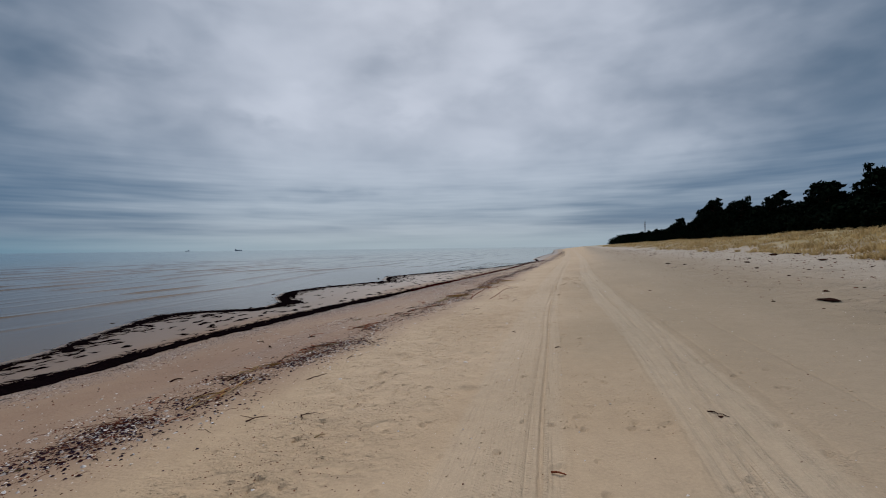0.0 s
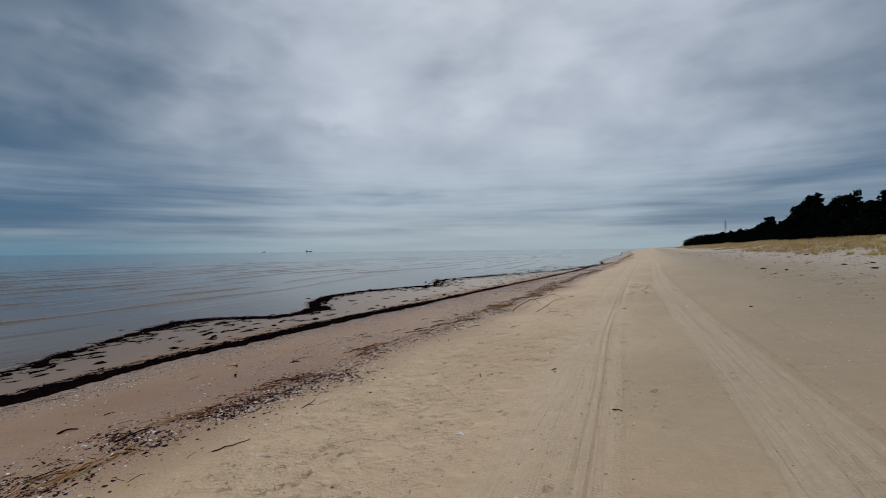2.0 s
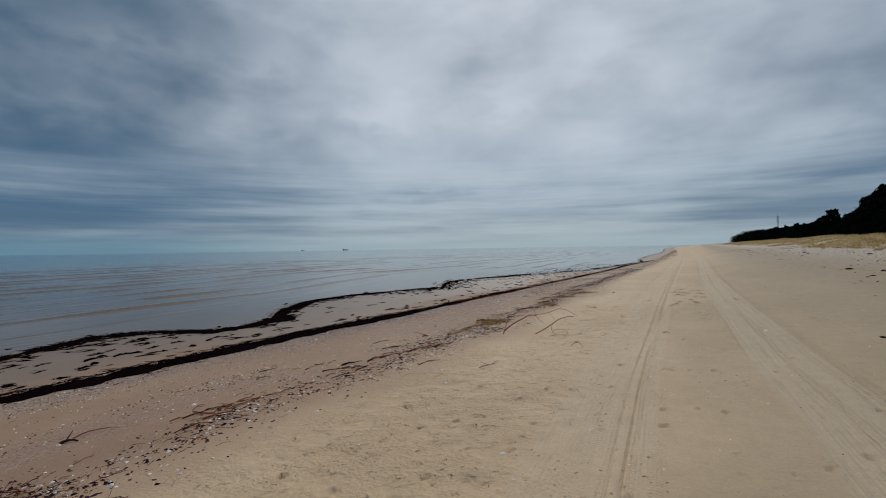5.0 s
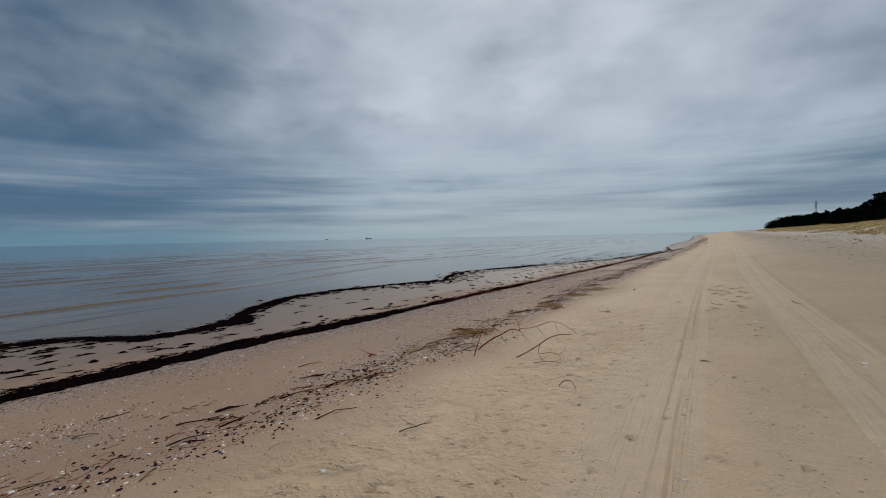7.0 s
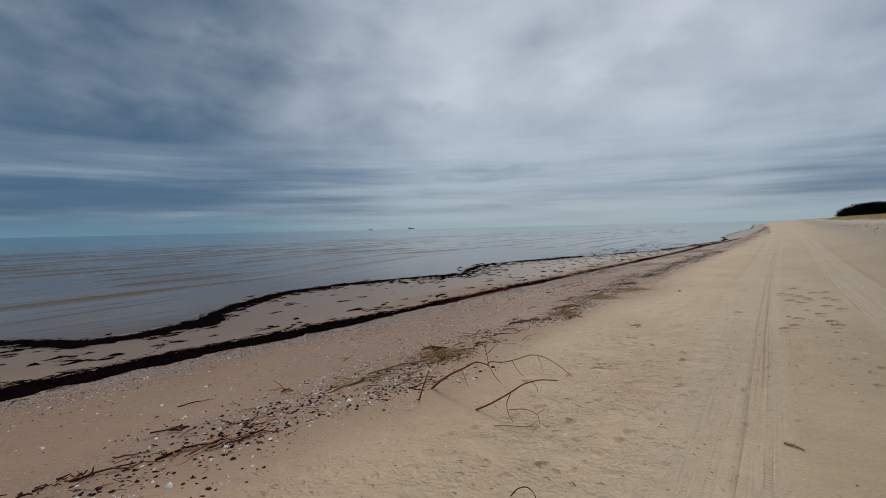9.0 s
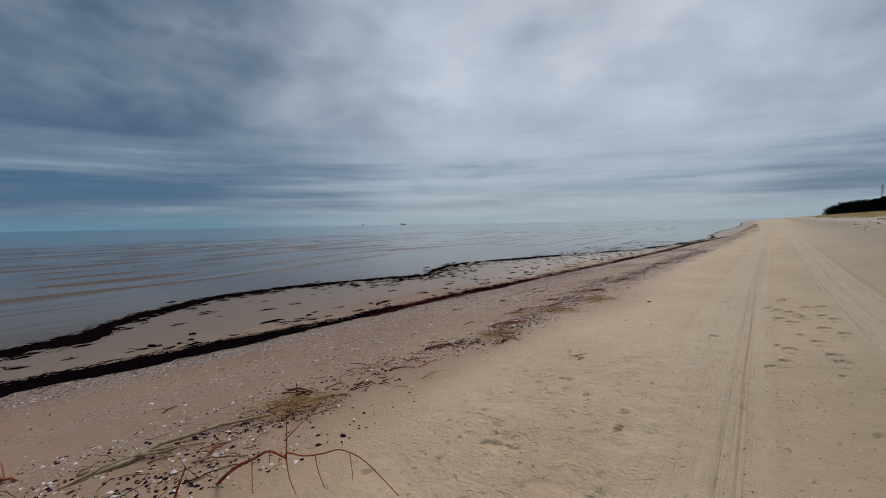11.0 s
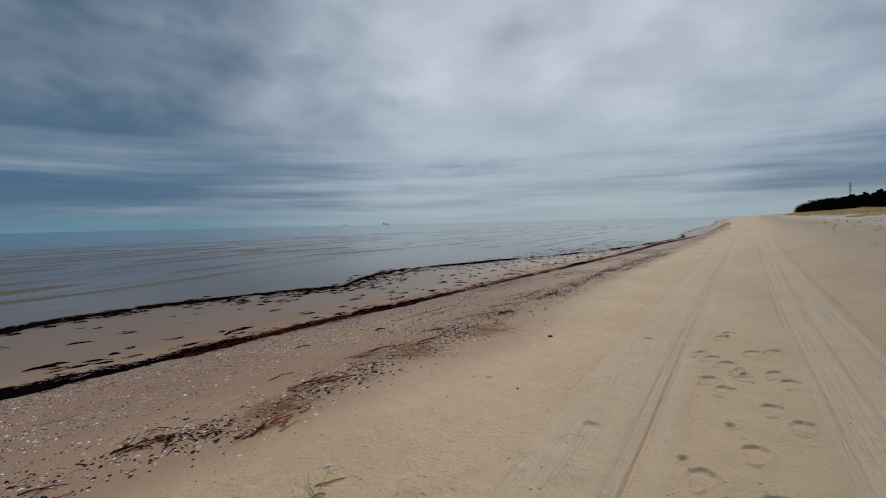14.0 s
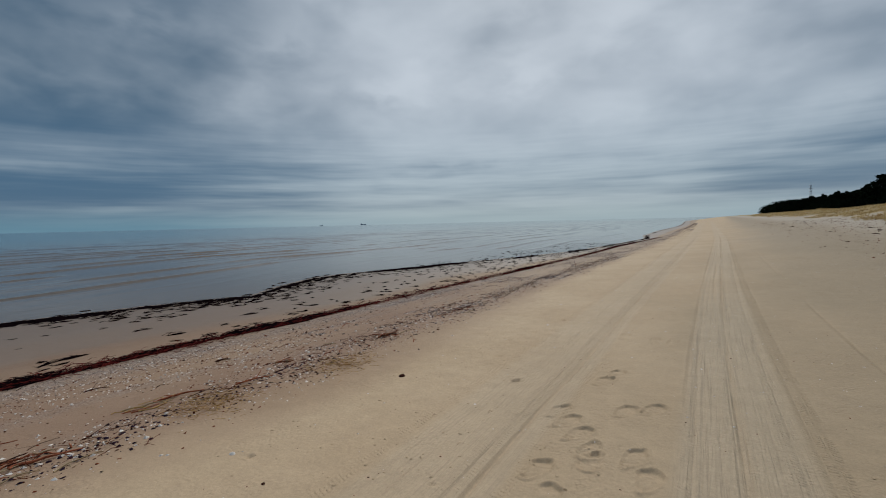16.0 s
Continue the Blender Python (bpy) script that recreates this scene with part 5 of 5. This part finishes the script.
# ---- pines ----
def needle_clump(r, centre, rx, rz, count):
    """Many small needle sprays that fill a flattened cloud."""
    d = r.normal(0, 1, (count, 3))
    d /= np.linalg.norm(d, axis=1)[:, None]
    rad = r.rand(count) ** 0.4
    c = centre + d * rad[:, None] * np.array([rx, rx, rz])
    a = r.normal(0, 1, (count, 3))
    a /= np.linalg.norm(a, axis=1)[:, None]
    b = np.cross(a, r.normal(0, 1, (count, 3)))
    b /= np.linalg.norm(b, axis=1)[:, None]
    L = (r.uniform(0.18, 0.42, count))[:, None]
    W = L * 0.55
    v = np.stack([c - a * L, c + b * W, c + a * L, c - b * W], 1).reshape(-1, 3)
    f = np.arange(count * 4).reshape(-1, 4)
    return v, f


def pine_meshes(seed, height, crown_from, spread, dens=1.0):
    r = np.random.RandomState(seed)
    lean = r.normal(0, 0.03, 2)
    tp = [(lean[0] * h + 0.12 * math.sin(h * 0.8 + seed), lean[1] * h, h - 0.3) for h in np.linspace(0, height * 0.93, 8)]
    wood = [tube(tp, taper(8, 0.024 * height * 0.8, 0.04), 7)]
    green = []
    for k in range(int(21 * dens)):
        q = crown_from + (1 - crown_from) * (k + 0.5) / (21 * dens)
        h = q * height * 0.95
        base = np.array([lean[0] * h, lean[1] * h, h - 0.3])
        ang = k * 2.4 + r.normal(0, 0.5)
        t = (q - crown_from) / (1 - crown_from)
        L = spread * (0.55 + 0.6 * math.sin(math.pi * min(1, 0.25 + 0.75 * t))) * r.uniform(0.55, 1.1) * (1 - 0.65 * t ** 3)
        tip = base + np.array([math.cos(ang) * L, math.sin(ang) * L, L * r.uniform(0.05, 0.45)])
        wood.append(tube([base, (base + tip) / 2 + np.array([0, 0, -0.06 * L]), tip], [0.07, 0.05, 0.025], 5))
        for s in (0.6, 1.0):
            c = base + (tip - base) * s + r.normal(0, 0.18, 3)
            green.append(needle_clump(r, c, r.uniform(0.45, 0.95) * (0.6 + 0.12 * spread), r.uniform(0.28, 0.5), int(30 * dens)))
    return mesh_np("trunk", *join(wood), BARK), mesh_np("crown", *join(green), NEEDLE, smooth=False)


PINES = [pine_meshes(70 + k, hgt, cf, sp) for k, (hgt, cf, sp) in enumerate([(7.5, 0.22, 2.0), (6.6, 0.12, 2.1), (8.2, 0.42, 1.9), (6.0, 0.10, 1.9), (8.0, 0.30, 2.3), (7.4, 0.5, 2.0)])]
PINE_H = [7.5, 6.6, 8.2, 6.0, 8.0, 7.4]
BUSH = pine_meshes(91, 3.2, 0.02, 1.9)


def plant(kind, x, y, s, label, group, name="pine_tree", cat="tree", squash=1.0):
    root = new(name)
    root.matrix_world = pose(x, y, gz(x, y) - 0.1, 0, 0, rs.uniform(0, 360)) @ Matrix.Diagonal((s, s, s * squash, 1))
    part("trunk", kind[0], root)
    part("crown", kind[1], root)
    return tagged(root, label, cat, group)


# the wood's seaward side, from its near end to where it fades along the coast: y, x of the front, height of the trees
FRONT_Y = [40, 52, 62, 75, 90, 107, 120, 150, 200, 256, 350, 440, 470]
FRONT_X = [27, 26.5, 26, 26, 26, 26, 27, 28, 28, 28, 28, 27, 26]
FRONT_H = [5.4, 5.3, 5.2, 5.5, 5.8, 6.8, 5.4, 5.6, 5.8, 6.2, 6.8, 6.5, 4.2]
TALL = [(52, 6.5, 0), (60, 6.1, 2), (63.5, 6.4, 5), (74, 7.0, 2), (77, 6.6, 4), (88, 7.5, 0), (92, 7.3, 4), (106, 9.2, 4), (110, 8.6, 0), (118, 8.2, 2), (148, 7.4, 5), (46, 6.7, 4)]
for yy, h, k in TALL:
    plant(PINES[k], float(np.interp(yy, FRONT_Y, FRONT_X)) + rs.uniform(0, 1.5), yy, h / PINE_H[k], "tall dark pine standing above the wood's edge", "pines behind the dune")
y = 38.0
while y < 330:
    for row in range(3 if y < 140 else 2):
        yy = y + rs.uniform(-1.0, 1.0) + 1.2 * row
        x = float(np.interp(yy, FRONT_Y, FRONT_X)) + 3.0 * row + rs.uniform(-0.9, 0.9)
        k = int(rs.choice(6))
        h = float(np.interp(yy, FRONT_Y, FRONT_H)) / PINE_H[k] * rs.uniform(0.68, 1.0)
        plant(PINES[k], x, yy, h, "dark green pine in the wood behind the dune", "pines behind the dune")
    yy = y + rs.uniform(-1, 1)
    plant(BUSH, float(np.interp(yy, FRONT_Y, FRONT_X)) - rs.uniform(0.8, 2.0), yy, rs.uniform(0.6, 1.0), "low dark pine bush at the edge of the wood", "bushes at the edge of the wood", "pine_bush", "bush")
    y += 2.1 + 0.016 * (y - 38)
# far wood: one mass of trees that nobody could count
gv = []
r = np.random.RandomState(99)
for k in range(420):
    yy = 318 + 150 * r.rand()
    x = np.interp(yy, FRONT_Y, FRONT_X) + 14 * r.rand()
    top = float(np.interp(yy, FRONT_Y, FRONT_H)) * r.uniform(0.5, 1.05)
    zb = 3.4
    for s in range(5):
        c = np.array([x + r.normal(0, 0.8), yy + r.normal(0, 0.8), zb + top * (0.15 + 0.2 * s)])
        v, f = needle_clump(r, c, 2.0, 1.1, 26)
        gv.append(((v - c) * 1.4 + c, f))
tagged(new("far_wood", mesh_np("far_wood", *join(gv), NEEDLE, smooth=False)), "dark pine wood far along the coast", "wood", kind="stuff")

# ---- lattice mast behind the wood ----
def mast(x, y, height):
    root = new("radio_mast")
    z0 = gz(x, y)
    root.location = (x, y, z0)
    tagged(root, "slender lattice radio mast behind the wood", "mast")
    half = 1.6
    legs = [(-half, -half), (half, -half), (half, half), (-half, half)]
    for lx_, ly_ in legs:
        part("leg", mesh_np("leg", *tube([(lx_, ly_, 0), (lx_ * 0.35, ly_ * 0.35, height)], [0.22, 0.14], 5), STEEL), root)
    for k in range(12):
        for i in range(4):
            q0, q1 = k / 12, (k + 1) / 12
            s0, s1 = 1 - 0.65 * q0, 1 - 0.65 * q1
            a, b = legs[i], legs[(i + 1) % 4]
            part("brace", mesh_np("brace", *tube([(a[0] * s0, a[1] * s0, height * q0), (b[0] * s1, b[1] * s1, height * q1)], [0.12, 0.12], 4), STEEL), root)
    for q, w in ((0.80, 1.9), (0.90, 2.3), (1.0, 1.6)):
        part("platform", mesh_np("platform", *tube([(0, 0, height * q - 0.6), (0, 0, height * q + 0.6)], [w, w], 10), STEEL), root)
    part("antenna", mesh_np("antenna", *tube([(0, 0, height), (0, 0, height + 6)], [0.25, 0.12], 6), STEEL), root)
    return root


mast(114.0, 915.0, 43.0)


# ---- ships on the horizon ----
def ship(x, y, length, heading, label):
    root = new("cargo_ship")
    root.matrix_world = pose(x, y, 0, 0, 0, heading)
    tagged(root, label, "ship")
    b, h = length * 0.15, length * 0.09
    prof = [(-0.5, 0.8), (-0.42, 1.0), (0.30, 1.0), (0.42, 0.75), (0.5, 0.05)]
    V, F = [], []
    for q, w in prof:
        for s in (-1, 1):
            V += [(q * length * 0.97, s * w * b * 0.4, -0.5), (q * length, s * w * b / 2, h * (1.25 if q > 0.4 else 1.0))]
    for i in range(len(prof) - 1):
        o = 4 * i
        F += [(o, o + 4, o + 5, o + 1), (o + 2, o + 3, o + 7, o + 6), (o + 1, o + 5, o + 7, o + 3)]
    F += [(0, 1, 3, 2)]
    part("hull", mesh_np("hull", V, F, HULL_HAZED, smooth=False), root)

    def block(name, x0, x1, w, z0, z1, mat):
        bm = bmesh.new()
        bmesh.ops.create_cube(bm, size=1)
        for q in bm.verts:
            q.co = Vector(((x0 + x1) / 2 + q.co.x * (x1 - x0) * (1 - 0.06 * (q.co.z > 0)), q.co.y * w, (z0 + z1) / 2 + q.co.z * (z1 - z0)))
        bmesh.ops.bevel(bm, geom=list(bm.edges), offset=0.3, segments=1, affect="EDGES")
        me = bpy.data.meshes.new(name)
        bm.to_mesh(me)
        bm.free()
        me.materials.append(mat)
        return part(name, me, root)
    block("deckhouse", -0.46 * length, -0.30 * length, b * 0.8, h, h * 2.6, CABIN)
    block("funnel", -0.42 * length, -0.37 * length, b * 0.25, h * 2.6, h * 3.4, HULL_HAZED)
    block("hatch", -0.25 * length, 0.05 * length, b * 0.6, h, h * 1.5, HULL_HAZED)
    block("hatch", 0.08 * length, 0.34 * length, b * 0.6, h, h * 1.5, HULL_HAZED)
    part("foremast", mesh_np("foremast", *tube([(0.4 * length, 0, h), (0.4 * length, 0, h * 2.6)], [0.4, 0.25], 6), HULL_HAZED), root)
    return root


ship(-4100 * math.sin(radians(42.75)), 4100 * math.cos(radians(42.75)), 56, 20, "dark cargo ship far out on the horizon")
ship(-4500 * math.sin(radians(48.0)), 4500 * math.cos(radians(48.0)), 38, 200, "small cargo ship faint on the horizon")
